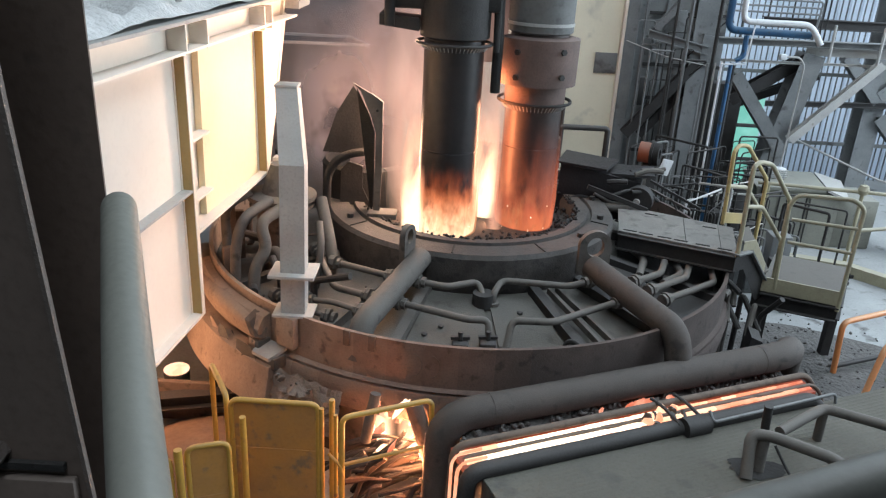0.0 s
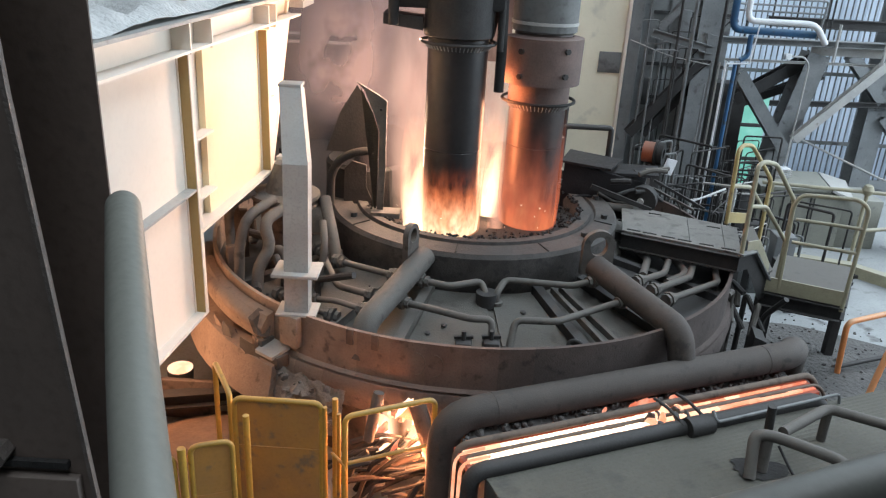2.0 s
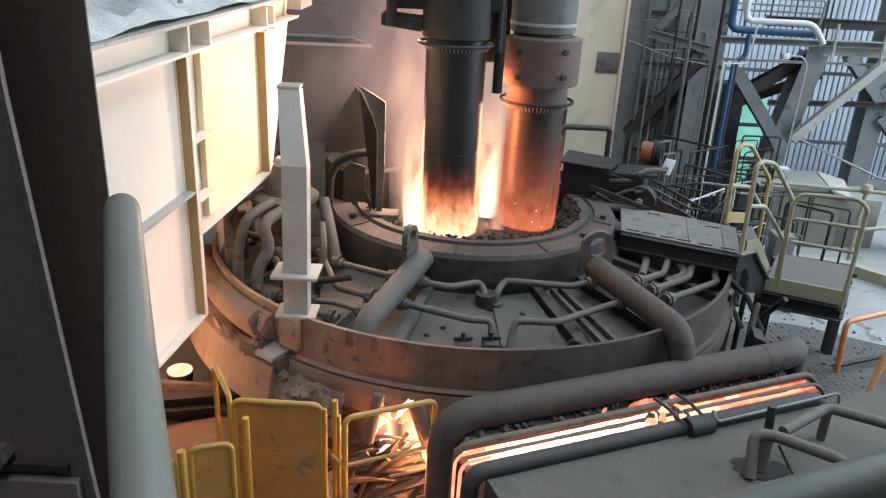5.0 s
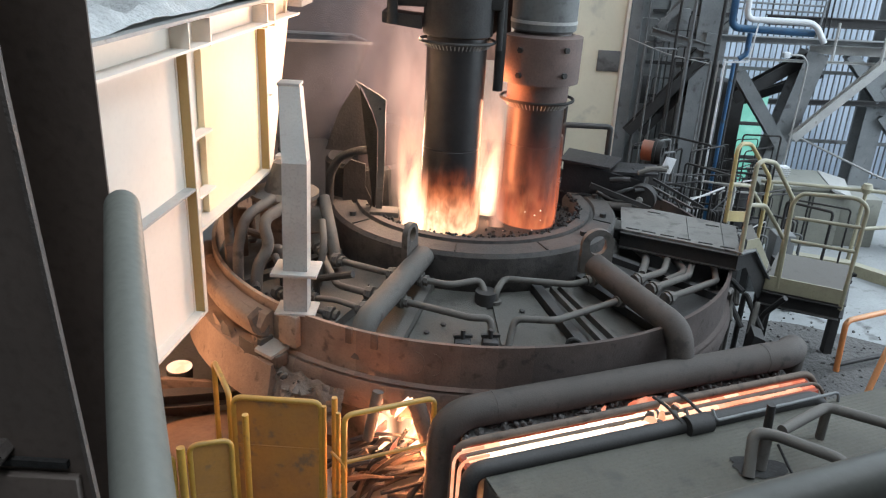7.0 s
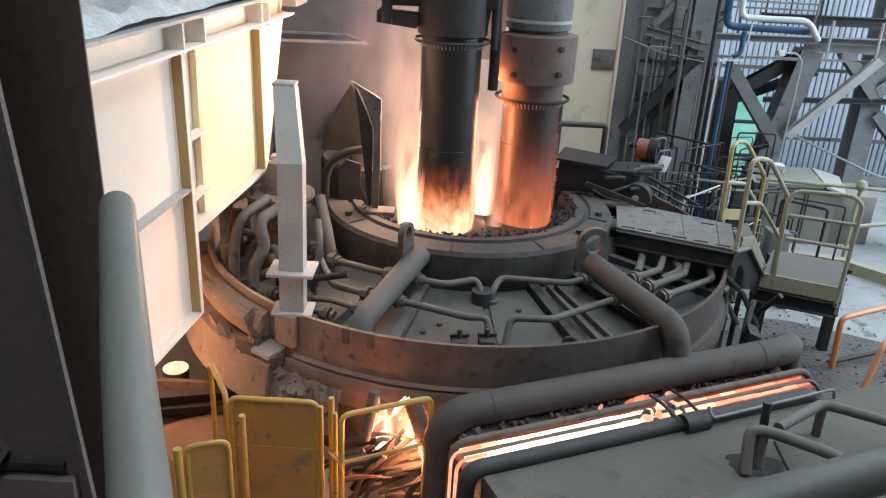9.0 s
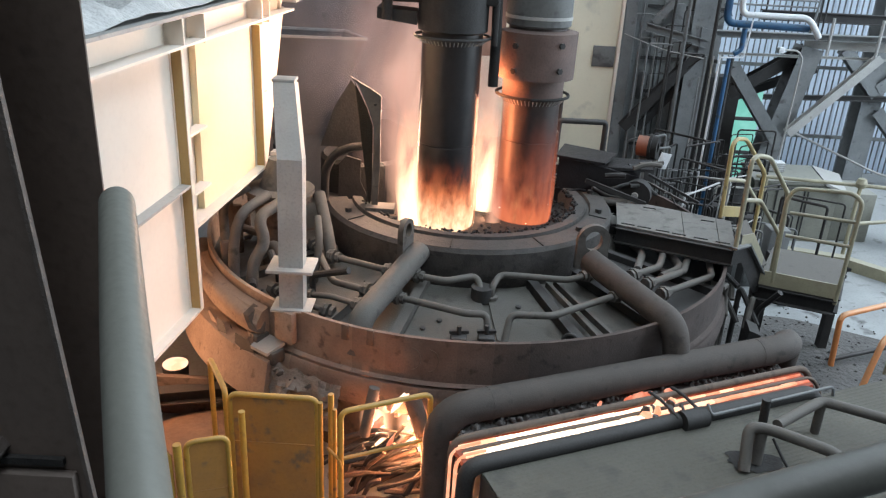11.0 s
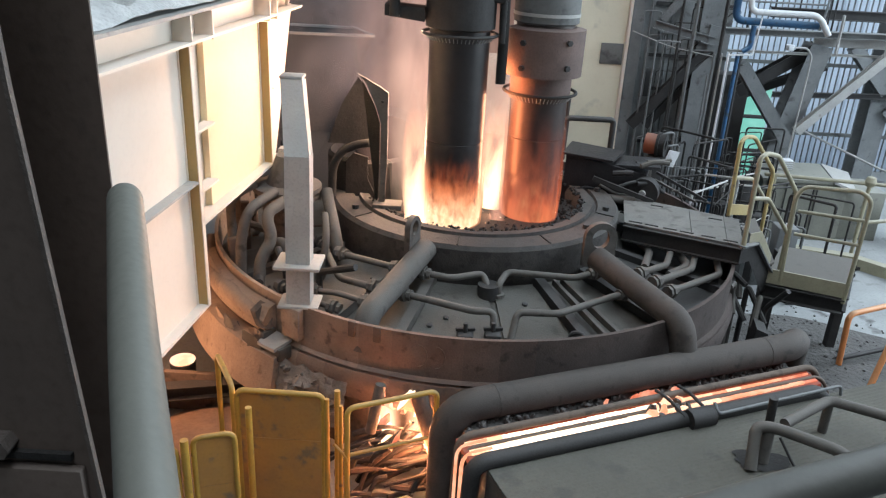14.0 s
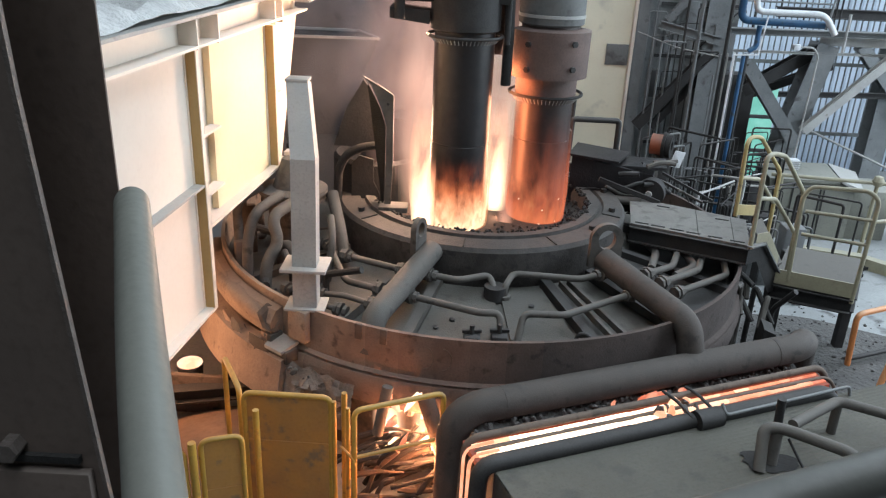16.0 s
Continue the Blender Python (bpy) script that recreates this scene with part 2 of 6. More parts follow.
BACKDROP = surface("dark_backdrop_sheet", (0.2, 0.165, 0.155), (0.13, 0.108, 0.104), 0.85, 0.0, 0.9, 30, 0.1, 0.3, (0.2, 0.18, 0.17), (0.07, 0.06, 0.058), 0.56)
GUARD = surface("sooty_guard_sheet", (0.026, 0.024, 0.024), (0.012, 0.011, 0.011), 0.85, 0.0, 5, 40, 0.3, 0.3, (0.05, 0.045, 0.043))
LOAD = surface("pale_dust_heap", (0.62, 0.63, 0.62), (0.46, 0.47, 0.47), 0.95, 0.0, 4, 30, 0.6, 0.0, depth=0.03)
PALE_STEEL = surface("pale_steel_edge", (0.16, 0.135, 0.12), (0.1, 0.085, 0.075), 0.55, 0.2, 20, 120, 0.4)
ROOF = surface("dusty_roof_sheet", (0.122, 0.117, 0.097), (0.08, 0.077, 0.064), 0.9, 0.0, 2.2, 45, 0.5, 0.5, (0.128, 0.123, 0.103), (0.06, 0.06, 0.056), 0.58, speck=2.4)
GATE_SHEET = surface("dusty_yellow_sheet", (0.58, 0.29, 0.065), (0.42, 0.22, 0.075), 0.7, 0.0, 3, 40, 0.12, 0.3, stain=(0.25, 0.17, 0.1), stain_at=0.58, speck=0.8)
SAND = surface("reddish_dust", (0.27, 0.17, 0.11), (0.18, 0.115, 0.08), 0.95, 0.0, 3, 25, 0.5)
HOT_WHITE = glowing("white_hot", (1.0, 0.7, 0.46), 1.9, (1.0, 0.8, 0.6), 5.0)
HOT_BLAZE = glowing("blazing_slag", (1.0, 0.78, 0.55), 2.8, (1.0, 0.86, 0.68), 5.0)
HOT_WARM = glowing("yellow_hot", (1.0, 0.5, 0.28), 1.5, (1.0, 0.66, 0.42), 7.0)
HOT_ORANGE = glowing("orange_hot", (1.0, 0.34, 0.17), 1.15, (1.0, 0.5, 0.3), 9.0)
HOT_RED = glowing("red_hot", (0.85, 0.2, 0.1), 0.9, (1.0, 0.42, 0.26), 12.0)


def daylit_sheet():
    """Thin translucent sheet, lit from behind by the sky."""
    m, tree, out = principled("translucent_sheet")
    n, link = tree.nodes, tree.links.new
    geo, t = n.new("ShaderNodeNewGeometry"), n.new("ShaderNodeTexNoise")
    t.inputs["Scale"].default_value, t.inputs["Detail"].default_value = 1.3, 6
    link(geo.outputs["Position"], t.inputs["Vector"])
    mix = n.new("ShaderNodeMix")
    mix.data_type = "RGBA"
    link(t.outputs["Fac"], mix.inputs["Factor"])
    mix.inputs["A"].default_value, mix.inputs["B"].default_value = (0.3, 0.36, 0.42, 1), (0.55, 0.62, 0.7, 1)
    tr, add = n.new("ShaderNodeBsdfTranslucent"), n.new("ShaderNodeMixShader")
    link(mix.outputs["Result"], tr.inputs["Color"])
    link(mix.outputs["Result"], out.inputs["Base Color"])
    add.inputs[0].default_value = 0.7
    link(out.outputs[0], add.inputs[1])
    link(tr.outputs[0], add.inputs[2])
    link(add.outputs[0], n["Material Output"].inputs["Surface"])
    return m


SHEET = daylit_sheet()


def gas(name, low, high, strength, density, stretch, scale, round_edge=True, lit=0.0, threshold=0.42, gain=4.0):
    """Glowing or lit gas on a sheet: clear at its edges, torn by noise, hottest at its foot."""
    m, tree, out = principled(name)
    n, link = tree.nodes, tree.links.new
    tc, sep = n.new("ShaderNodeTexCoord"), n.new("ShaderNodeSeparateXYZ")
    link(tc.outputs["Generated"], sep.inputs[0])

    def calc(op, p, q, clamp=True):
        x = n.new("ShaderNodeMath")
        x.operation, x.use_clamp = op, clamp
        for slot, v in zip(x.inputs, (p, q)):
            if isinstance(v, (int, float)):
                slot.default_value = v
            else:
                link(v, slot)
        return x.outputs[0]

    mp, t = n.new("ShaderNodeMapping"), n.new("ShaderNodeTexNoise")
    mp.inputs["Scale"].default_value = (1, 1, stretch)
    link(tc.outputs["Object"], mp.inputs["Vector"])
    link(mp.outputs[0], t.inputs["Vector"])
    t.inputs["Scale"].default_value, t.inputs["Detail"].default_value, t.inputs["Distortion"].default_value = scale, 3 if lit else 6, 0.0 if lit else 0.4
    fall = calc("SUBTRACT", 1.0, sep.outputs["Z"])
    torn = calc("MULTIPLY", calc("SUBTRACT", calc("ADD", t.outputs["Fac"], calc("MULTIPLY", fall, 0.25 if not lit else 0.1), False), threshold), gain)
    alpha = calc("MULTIPLY", torn, calc("MULTIPLY", fall, 1.6 if not lit else 2.2))
    if round_edge:
        u = calc("MULTIPLY", calc("SUBTRACT", sep.outputs["X"], 0.5, False), 2.0, False)
        side = calc("SUBTRACT", 1.0, calc("MULTIPLY", u, u))
        alpha = calc("MULTIPLY", alpha, calc("MULTIPLY", side, side))
        alpha = calc("MULTIPLY", alpha, calc("MULTIPLY", sep.outputs["Z"], 9.0 if not lit else 4.0))
    alpha = calc("MULTIPLY", alpha, density)
    mix = n.new("ShaderNodeMix")
    mix.data_type = "RGBA"
    link(calc("MULTIPLY", sep.outputs["Z"], 1.25), mix.inputs["Factor"])
    mix.inputs["A"].default_value, mix.inputs["B"].default_value = (*low, 1), (*high, 1)
    clear, blend = n.new("ShaderNodeBsdfTransparent"), n.new("ShaderNodeMixShader")
    if lit:
        body = n.new("ShaderNodeMixShader")
        body.inputs[0].default_value = 0.5
        dif, tra = n.new("ShaderNodeBsdfDiffuse"), n.new("ShaderNodeBsdfTranslucent")
        for d in (dif, tra):
            link(mix.outputs["Result"], d.inputs["Color"])
        link(dif.outputs[0], body.inputs[1])
        link(tra.outputs[0], body.inputs[2])
    else:
        body = n.new("ShaderNodeEmission")
        link(mix.outputs["Result"], body.inputs["Color"])
        body.inputs["Strength"].default_value = strength
    link(alpha, blend.inputs[0])
    link(clear.outputs[0], blend.inputs[1])
    link(body.outputs[0], blend.inputs[2])
    link(blend.outputs[0], n["Material Output"].inputs["Surface"])
    return m


FIRE = gas("flame_bright", (1.0, 0.74, 0.45), (1.0, 0.38, 0.2), 3.0, 1.0, 0.35, 5.0)
FIRE_SOFT = gas("flame_soft", (1.0, 0.5, 0.3), (0.9, 0.42, 0.32), 1.0, 0.75, 0.4, 3.5)
# Hot gas with firelit smoke, whose light is put in as emission.
PLUME = gas("firelit_plume", (1.0, 0.55, 0.4), (0.55, 0.34, 0.32), 0.9, 0.48, 0.4, 1.8, True, 0.0, 0.35, 2.6)
PLUME_CORE = gas("firelit_plume_core", (1.0, 0.66, 0.44), (0.7, 0.42, 0.36), 1.15, 0.8, 0.35, 2.6, True, 0.0, 0.38, 2.5)
FIRE_COLLAR = gas("flame_collar", (1.0, 0.74, 0.46), (0.85, 0.24, 0.09), 2.0, 1.0, 0.6, 15.0, False, 0.0, 0.34, 2.2)
FIRE_COLLAR_THIN = gas("flame_collar_thin", (1.0, 0.42, 0.18), (0.7, 0.18, 0.07), 0.9, 0.45, 0.3, 9.0, False, 0.0, 0.5)
FIRE_RED = gas("flame_red", (1.0, 0.26, 0.1), (0.7, 0.12, 0.06), 1.0, 0.75, 0.4, 9.0, False, 0.0, 0.44, 2.6)
REDLIGHT_THIN = gas("red_firelight_thin", (0.95, 0.24, 0.12), (0.65, 0.18, 0.11), 0.75, 0.5, 0.2, 5.0, False, 0.0, 0.46, 2.5)
# Warm copy of the smoke: part of the firelight sits in its tint.
SMOKE_LIT = gas("firelight_tinted_smoke", (0.6, 0.48, 0.45), (0.5, 0.43, 0.42), 0, 0.3, 0.6, 1.6, True, 1.0, 0.36)
SMOKE_PINK = gas("smoke_pink", (0.62, 0.5, 0.5), (0.5, 0.42, 0.43), 0, 0.8, 0.8, 2.0, True, 1.0, 0.34)
SMOKE_GREY = gas("smoke_grey", (0.42, 0.4, 0.44), (0.4, 0.38, 0.42), 0, 0.45, 0.8, 1.6, True, 1.0, 0.38)


# ---- builders ----
BASE = {}


def thing(name, at, label, category, group="", kind=""):
    ob = new(name)
    ob.empty_display_size = 0.1
    ob.location = at
    BASE[ob.name] = Vector(at)
    return tagged(ob, label, category, group, kind)


def part(name, bm, material, parent=None, label="", smooth=True):
    """One mesh object from bm (in the hall's coordinates), under parent if given."""
    mesh = bpy.data.meshes.new(name)
    if parent is not None:
        bm.transform(Matrix.Translation(-BASE[parent.name]))
    bmesh.ops.recalc_face_normals(bm, faces=bm.faces)
    bm.to_mesh(mesh)
    bm.free()
    mesh.materials.append(material)
    if smooth:
        mesh.shade_smooth()
        mesh.set_sharp_from_angle(angle=radians(35))
    ob = new(name, mesh)
    if parent is not None:
        ob.parent = parent
        BASE[ob.name] = BASE[parent.name]
    return tagged(ob, label) if label else ob


def solid(name, bm, material, label, category, group="", kind=""):
    """A thing of one mesh, with its origin at its base."""
    vs = [v.co for v in bm.verts]
    lo = Vector([min(v[i] for v in vs) for i in range(3)])
    hi = Vector([max(v[i] for v in vs) for i in range(3)])
    at = Vector(((lo.x + hi.x) / 2, (lo.y + hi.y) / 2, lo.z))
    bm.transform(Matrix.Translation(-at))
    ob = part(name, bm, material)
    ob.location = at
    return tagged(ob, label, category, group, kind)


def add_box(bm, lo, hi, bevel=0.0, m=None):
    c = [(a + b) / 2 for a, b in zip(lo, hi)]
    s = [abs(b - a) for a, b in zip(lo, hi)]
    made = bmesh.ops.create_cube(bm, size=1.0, matrix=Matrix.Translation(c) @ Matrix.Diagonal((*s, 1)))["verts"]
    if bevel:
        edges = list({e for v in made for e in v.link_edges})
        made = bmesh.ops.bevel(bm, geom=edges, offset=bevel, segments=2, affect="EDGES", profile=0.5)["verts"] + [v for v in made if v.is_valid]
    if m is not None:
        bmesh.ops.transform(bm, matrix=m, verts=list({v for v in made if v.is_valid}))
    return bm


def box(lo, hi, bevel=0.0, m=None):
    return add_box(bmesh.new(), lo, hi, bevel, m)


def fillet(points, radius):
    """The polyline with its corners rounded."""
    pts = [Vector(p) for p in points]
    out = [pts[0]]
    for a, b, c in zip(pts, pts[1:], pts[2:]):
        u, v = a - b, c - b
        r = min(radius, u.length * 0.48, v.length * 0.48)
        p, q = b + u.normalized() * r, b + v.normalized() * r
        for k in range(7):
            s = k / 6
            out.append(p * (1 - s) ** 2 + b * 2 * s * (1 - s) + q * s * s)
    return out + [pts[-1]]


def add_tube(bm, points, r, bend=0.0, seg=12, taper=None):
    pts = fillet(points, bend) if bend else [Vector(p) for p in points]
    rings, side = [], None
    for i, p in enumerate(pts):
        d = (pts[min(i + 1, len(pts) - 1)] - pts[max(i - 1, 0)]).normalized()
        if side is None:
            side = d.cross(Vector((0, 0, 1)) if abs(d.z) < 0.9 else Vector((1, 0, 0))).normalized()
        side = (side - d * side.dot(d)).normalized()
        up = d.cross(side)
        rr = r if taper is None else r + (taper - r) * i / (len(pts) - 1)
        rings.append([bm.verts.new(p + (side * math.cos(a) + up * math.sin(a)) * rr) for a in (2 * math.pi * k / seg for k in range(seg))])
    for a, b in zip(rings, rings[1:]):
        for k in range(seg):
            bm.faces.new((a[k], a[(k + 1) % seg], b[(k + 1) % seg], b[k]))
    bm.faces.new(rings[0][::-1])
    bm.faces.new(rings[-1])
    return bm


def tube(points, r, bend=0.0, seg=12, taper=None):
    return add_tube(bmesh.new(), points, r, bend, seg, taper)


def add_lathe(bm, centre, profile, seg=96, a0=0.0, a1=360.0, closed=True):
    """Turns a profile of (radius, z) about the upright axis through centre; closed: the profile is a loop."""
    full = abs(a1 - a0) >= 360
    steps = seg if full else seg + 1
    cols = []
    for k in range(steps):
        a = radians(a0 + (a1 - a0) * k / seg)
        cols.append([bm.verts.new((centre[0] + r * math.cos(a), centre[1] + r * math.sin(a), z)) for r, z in profile])
    n = len(profile)
    for k in range(seg):
        a, b = cols[k], cols[(k + 1) % steps]
        for j in range(n if closed else n - 1):
            bm.faces.new((a[j], b[j], b[(j + 1) % n], a[(j + 1) % n]))
    if not full and closed:
        bm.faces.new(cols[0])
        bm.faces.new(cols[-1][::-1])
    return bm


def lathe(centre, profile, seg=96, a0=0.0, a1=360.0, closed=True):
    return add_lathe(bmesh.new(), centre, profile, seg, a0, a1, closed)


def add_prism(bm, outline, way):
    """A plate: the flat outline pushed along way."""
    way = Vector(way)
    a = [bm.verts.new(Vector(p)) for p in outline]
    b = [bm.verts.new(Vector(p) + way) for p in outline]
    bm.faces.new(a[::-1])
    bm.faces.new(b)
    for i in range(len(a)):
        j = (i + 1) % len(a)
        bm.faces.new((a[i], a[j], b[j], b[i]))
    return bm


def prism(outline, way):
    return add_prism(bmesh.new(), outline, way)


def add_beam(bm, p, q, w, h, up=(0, 0, 1)):
    """A straight bar of section w by h from p to q."""
    p, q = Vector(p), Vector(q)
    d = (q - p).normalized()
    s = d.cross(Vector(up)).normalized()
    u = s.cross(d)
    add_prism(bm, [p + s * x * w / 2 + u * y * h / 2 for x, y in ((-1, -1), (1, -1), (1, 1), (-1, 1))], q - p)
    return bm


def beam(p, q, w, h, up=(0, 0, 1)):
    return add_beam(bmesh.new(), p, q, w, h, up)


def add_hbeam(bm, p, q, w, h, t=0.02, up=(0, 0, 1)):
    """A rolled H section from p to q."""
    p, q = Vector(p), Vector(q)
    d = (q - p).normalized()
    s = d.cross(Vector(up)).normalized()
    u = s.cross(d)
    prof = [(-w, -h), (w, -h), (w, -h + 2 * t), (t, -h + 2 * t), (t, h - 2 * t), (w, h - 2 * t), (w, h), (-w, h), (-w, h - 2 * t), (-t, h - 2 * t), (-t, -h + 2 * t), (-w, -h + 2 * t)]
    add_prism(bm, [p + s * x / 2 + u * y / 2 for x, y in prof], q - p)
    return bm


def hbeam(p, q, w, h, t=0.02, up=(0, 0, 1)):
    return add_hbeam(bmesh.new(), p, q, w, h, t, up)


def polar(r, deg, z):
    """A point about the furnace's axis."""
    return Vector((CX + r * math.cos(radians(deg)), CY + r * math.sin(radians(deg)), z))


CX, CY = 0.27, 8.12

# ---- the hall ----
def structure(name, bm, material, label=""):
    return tagged(part(name, bm, material), label, kind="structure")


structure("ground", box((-16, -8, -0.3), (22, 17, 0.0)), FLOOR, "gritty grey concrete shop floor with dark slag dust")
# Unseen west, south and east walls and ceiling, added to close the hall.
structure("wall_west", box((-12.3, -8, 0), (-12, 17, 13)), STEEL)
structure("wall_south", box((-12, -8.3, 0), (14, -8, 13)), STEEL)
structure("ceiling", box((-12.3, -8.3, 13), (14.3, 17, 13.2)), STEEL)
east = bmesh.new()
for lo, hi in (((14, -8, 0), (14.3, 17, 3.4)), ((14, -8, 8.6), (14.3, 17, 13)), ((14, -8, 3.4), (14.3, 2.4, 8.6)), ((14, 14.6, 3.4), (14.3, 17, 8.6))):
    add_box(east, lo, hi)
structure("wall_east", east, STEEL)
wall_n = structure("wall_north", box((-12, 13.2, 0), (2.74, 13.4, 13)), WALL, "cream sheet-metal wall stained by smoke behind the furnace")
part("edge_trim", box((2.742, 13.14, 0), (2.80, 13.42, 13), 0.008), CREAM, None)["kind"] = "structure"
# Added sheet: its dark colour stands in for smoky shade behind the furnace.
structure("wall_screen", box((-9.0, 11.6, 0), (0.4, 11.7, 13)), BACKDROP, "added dark sheet for the smoky dark behind the furnace")
structure("wall_patch", box((2.36, 13.17, 2.5), (2.73, 13.196, 2.84), 0.006), HOUSE, "dark grey patch plate riveted on the cream wall")
structure("wall_return", box((2.82, 13.2, 0), (3.0, 16.5, 13)), STEEL)

# daylit ribbed sheets of the far wall
ribbed = bmesh.new()
rows_ = []
x = 3.0
while x < 14.0:
    for dx, dy in ((0, 0), (0.13, 0), (0.15, 0.05), (0.19, 0.05), (0.21, 0)):
        rows_.append([ribbed.verts.new((x + dx, 16.5 + dy, z)) for z in (0, 13)])
    x += 0.24
for a, b in zip(rows_, rows_[1:]):
    ribbed.faces.new((a[0], b[0], b[1], a[1]))
structure("wall_ribbed", ribbed, SHEET, "translucent blue-grey ribbed sheet wall in daylight")

wr = bpy.data.objects["wall_ribbed"]
BASE[wr.name] = Vector((0, 0, 0))
for k in range(76):
    part("rib", box((4.8 + k * 0.12, 16.43, 0.0), (4.814 + k * 0.12, 16.47, 6.0)), HOUSE, wr)
for z in (0.75, 2.2):
    part("girt", box((3.0, 16.36, z), (14, 16.415, z + 0.07)), HOUSE, wr)
house = structure("machine_house_wall", box((2.82, 14.4, 0), (4.86, 14.5, 13)), HOUSE, "grey sheet-steel wall behind the steelwork")
BASE[house.name] = Vector((0, 0, 0))
for x in (2.95, 3.3, 3.75, 4.35):
    part("wall_seam", box((x, 14.36, 0), (x + 0.05, 14.396, 9)), STEEL, house)
for z in (0.9, 1.9, 2.5, 3.4):
    part("wall_rail", box((2.9, 14.34, z), (4.84, 14.37, z + 0.06)), DARK, house)
for x, z, w, h in ((3.3, 1.8, 0.25, 0.5), (3.55, 2.6, 0.12, 0.5), (3.9, 2.9, 0.18, 0.6), (4.2, 1.4, 0.3, 0.4), (3.1, 2.2, 0.2, 0.3)):
    part("wall_box", box((x, 14.2, z), (x + w, 14.35, z + h), 0.01), STEEL if w < 0.2 else DARK, house)

# ---- far steelwork ----
def steel_member(name, pieces, label, category, material=STEEL, group="far steelwork"):
    bm = bmesh.new()
    for p, q, w, h in pieces:
        add_hbeam(bm, p, q, w, h, 0.012, (0, 1, 0) if abs((Vector(q) - Vector(p)).normalized().z) > 0.3 else (0, 0, 1))
    return solid(name, bm, material, label, category, group)


steel_member("steel_column", [((4.0, 13.0, 0), (4.0, 13.0, 9), 0.34, 0.34)], "grey dusty steel column with rivet line beside the cream wall", "column")
steel_member("steel_column", [((3.45, 14.6, 0), (3.45, 14.6, 9), 0.3, 0.3)], "grey steel column in the shade of the far bay", "column")
steel_member("steel_column", [((5.32, 13.2, 0), (5.93, 13.2, 3.0), 0.36, 0.36)], "grey leaning steel column under the pipe bridge", "column")
# Haze on the far column is given by its lighter steel colour.
steel_member("steel_column", [((8.4, 15.6, 0), (8.4, 15.6, 9), 0.4, 0.4)], "hazy steel column against the daylit wall", "column", STEEL)
steel_member("steel_column", [((3.1, 13.6, 0), (3.1, 13.6, 9), 0.26, 0.26)], "grey steel post behind the wall edge", "column")
for p, q, w, lab, mat in (
    ((2.95, 12.9, 1.55), (3.98, 12.9, 2.8), 0.16, "dark diagonal brace towards the wall edge", DARK),
    ((3.25, 13.1, 1.5), (4.0, 13.1, 2.45), 0.12, "thin dark diagonal brace", DARK),
    ((4.62, 12.9, 2.66), (5.62, 12.9, 1.4), 0.2, "grey diagonal brace over the green door", STEEL),
    ((4.75, 13.3, 2.15), (5.95, 13.3, 2.95), 0.2, "dark diagonal brace under the bridge", DARK),
    ((4.75, 13.6, 1.95), (6.3, 13.6, 2.6), 0.14, "dark slanting bar under the bridge", DARK),
    ((5.75, 12.9, 1.6), (6.98, 12.9, 2.92), 0.14, "light grey diagonal brace", LIGHT),
    ((7.6, 15.4, 2.75), (8.4, 15.4, 1.9), 0.22, "hazy knee brace of the far column", STEEL),
    ((9.3, 15.4, 2.8), (8.4, 15.4, 2.0), 0.24, "hazy knee brace of the far column", STEEL),
    ((8.5, 15.4, 1.6), (9.8, 15.4, 0.3), 0.22, "hazy brace running down from the far column", STEEL),
    ((3.1, 12.8, 3.22), (4.1, 12.8, 3.0), 0.13, "grey slanting strut on the steelwork", STEEL),
    ((3.2, 12.8, 3.3), (3.6, 12.8, 3.75), 0.1, "short grey strut on the steelwork", STEEL),
):
    steel_member("brace", [(p, q, w, w)], lab, "steel brace", mat, "braces")
bridge = thing("pipe_bridge", (5.5, 13.2, 2.9), "grey steel pipe bridge with thin rails", "steel bridge")
part("main_beam", hbeam((4.2, 13.0, 3.16), (9.6, 13.0, 3.22), 0.2, 0.1, 0.012), STEEL, bridge)
part("web_plate", box((5.8, 13.1, 2.98), (9.6, 13.14, 3.22), 0.004), LIGHT, bridge)
part("lower_beam", hbeam((4.2, 13.05, 2.84), (9.6, 13.05, 2.9), 0.06, 0.04, 0.006), LIGHT, bridge)
for z in (3.62, 3.72, 3.82):
    part("rail", tube([(4.4, 13.2, z), (5.95, 13.2, z), (5.9, 13.2, 3.2)], 0.016, 0.05, 8), STEEL, bridge)
for x in (4.7, 5.1, 5.5, 6.0, 6.08):
    part("rail_post", tube([(x, 13.2, 3.2), (x, 13.2, 4.1)], 0.014, 0, 8), DARK, bridge)
part("far_girder", hbeam((5.8, 15.2, 3.32), (10.5, 15.2, 3.32), 0.2, 0.18, 0.015), DARK, bridge)
part("far_tie", hbeam((5.6, 15.3, 1.75), (10.5, 15.3, 1.9), 0.1, 0.1, 0.012), DARK, bridge)
part("gusset", prism([(3.98, 12.78, 2.85), (4.12, 12.78, 2.74), (4.3, 12.78, 2.78), (4.32, 12.78, 3.05), (4.2, 12.78, 3.22), (3.98, 12.78, 3.26)], (0, 0.05, 0)), STEEL, bridge)
for x in (6.1, 6.9, 7.6):
    part("hanger", tube([(x, 12.9, 2.9), (x, 12.9, 3.5)], 0.025, 0, 8), LIGHT, bridge)

solid("blue_pipe", tube([(4.05, 12.0, 6.0), (4.08, 12.0, 3.42), (5.32, 12.0, 3.4)], 0.055, 0.14, 16), BLUE, "blue painted water pipe with a bend", "pipe", "service pipes")
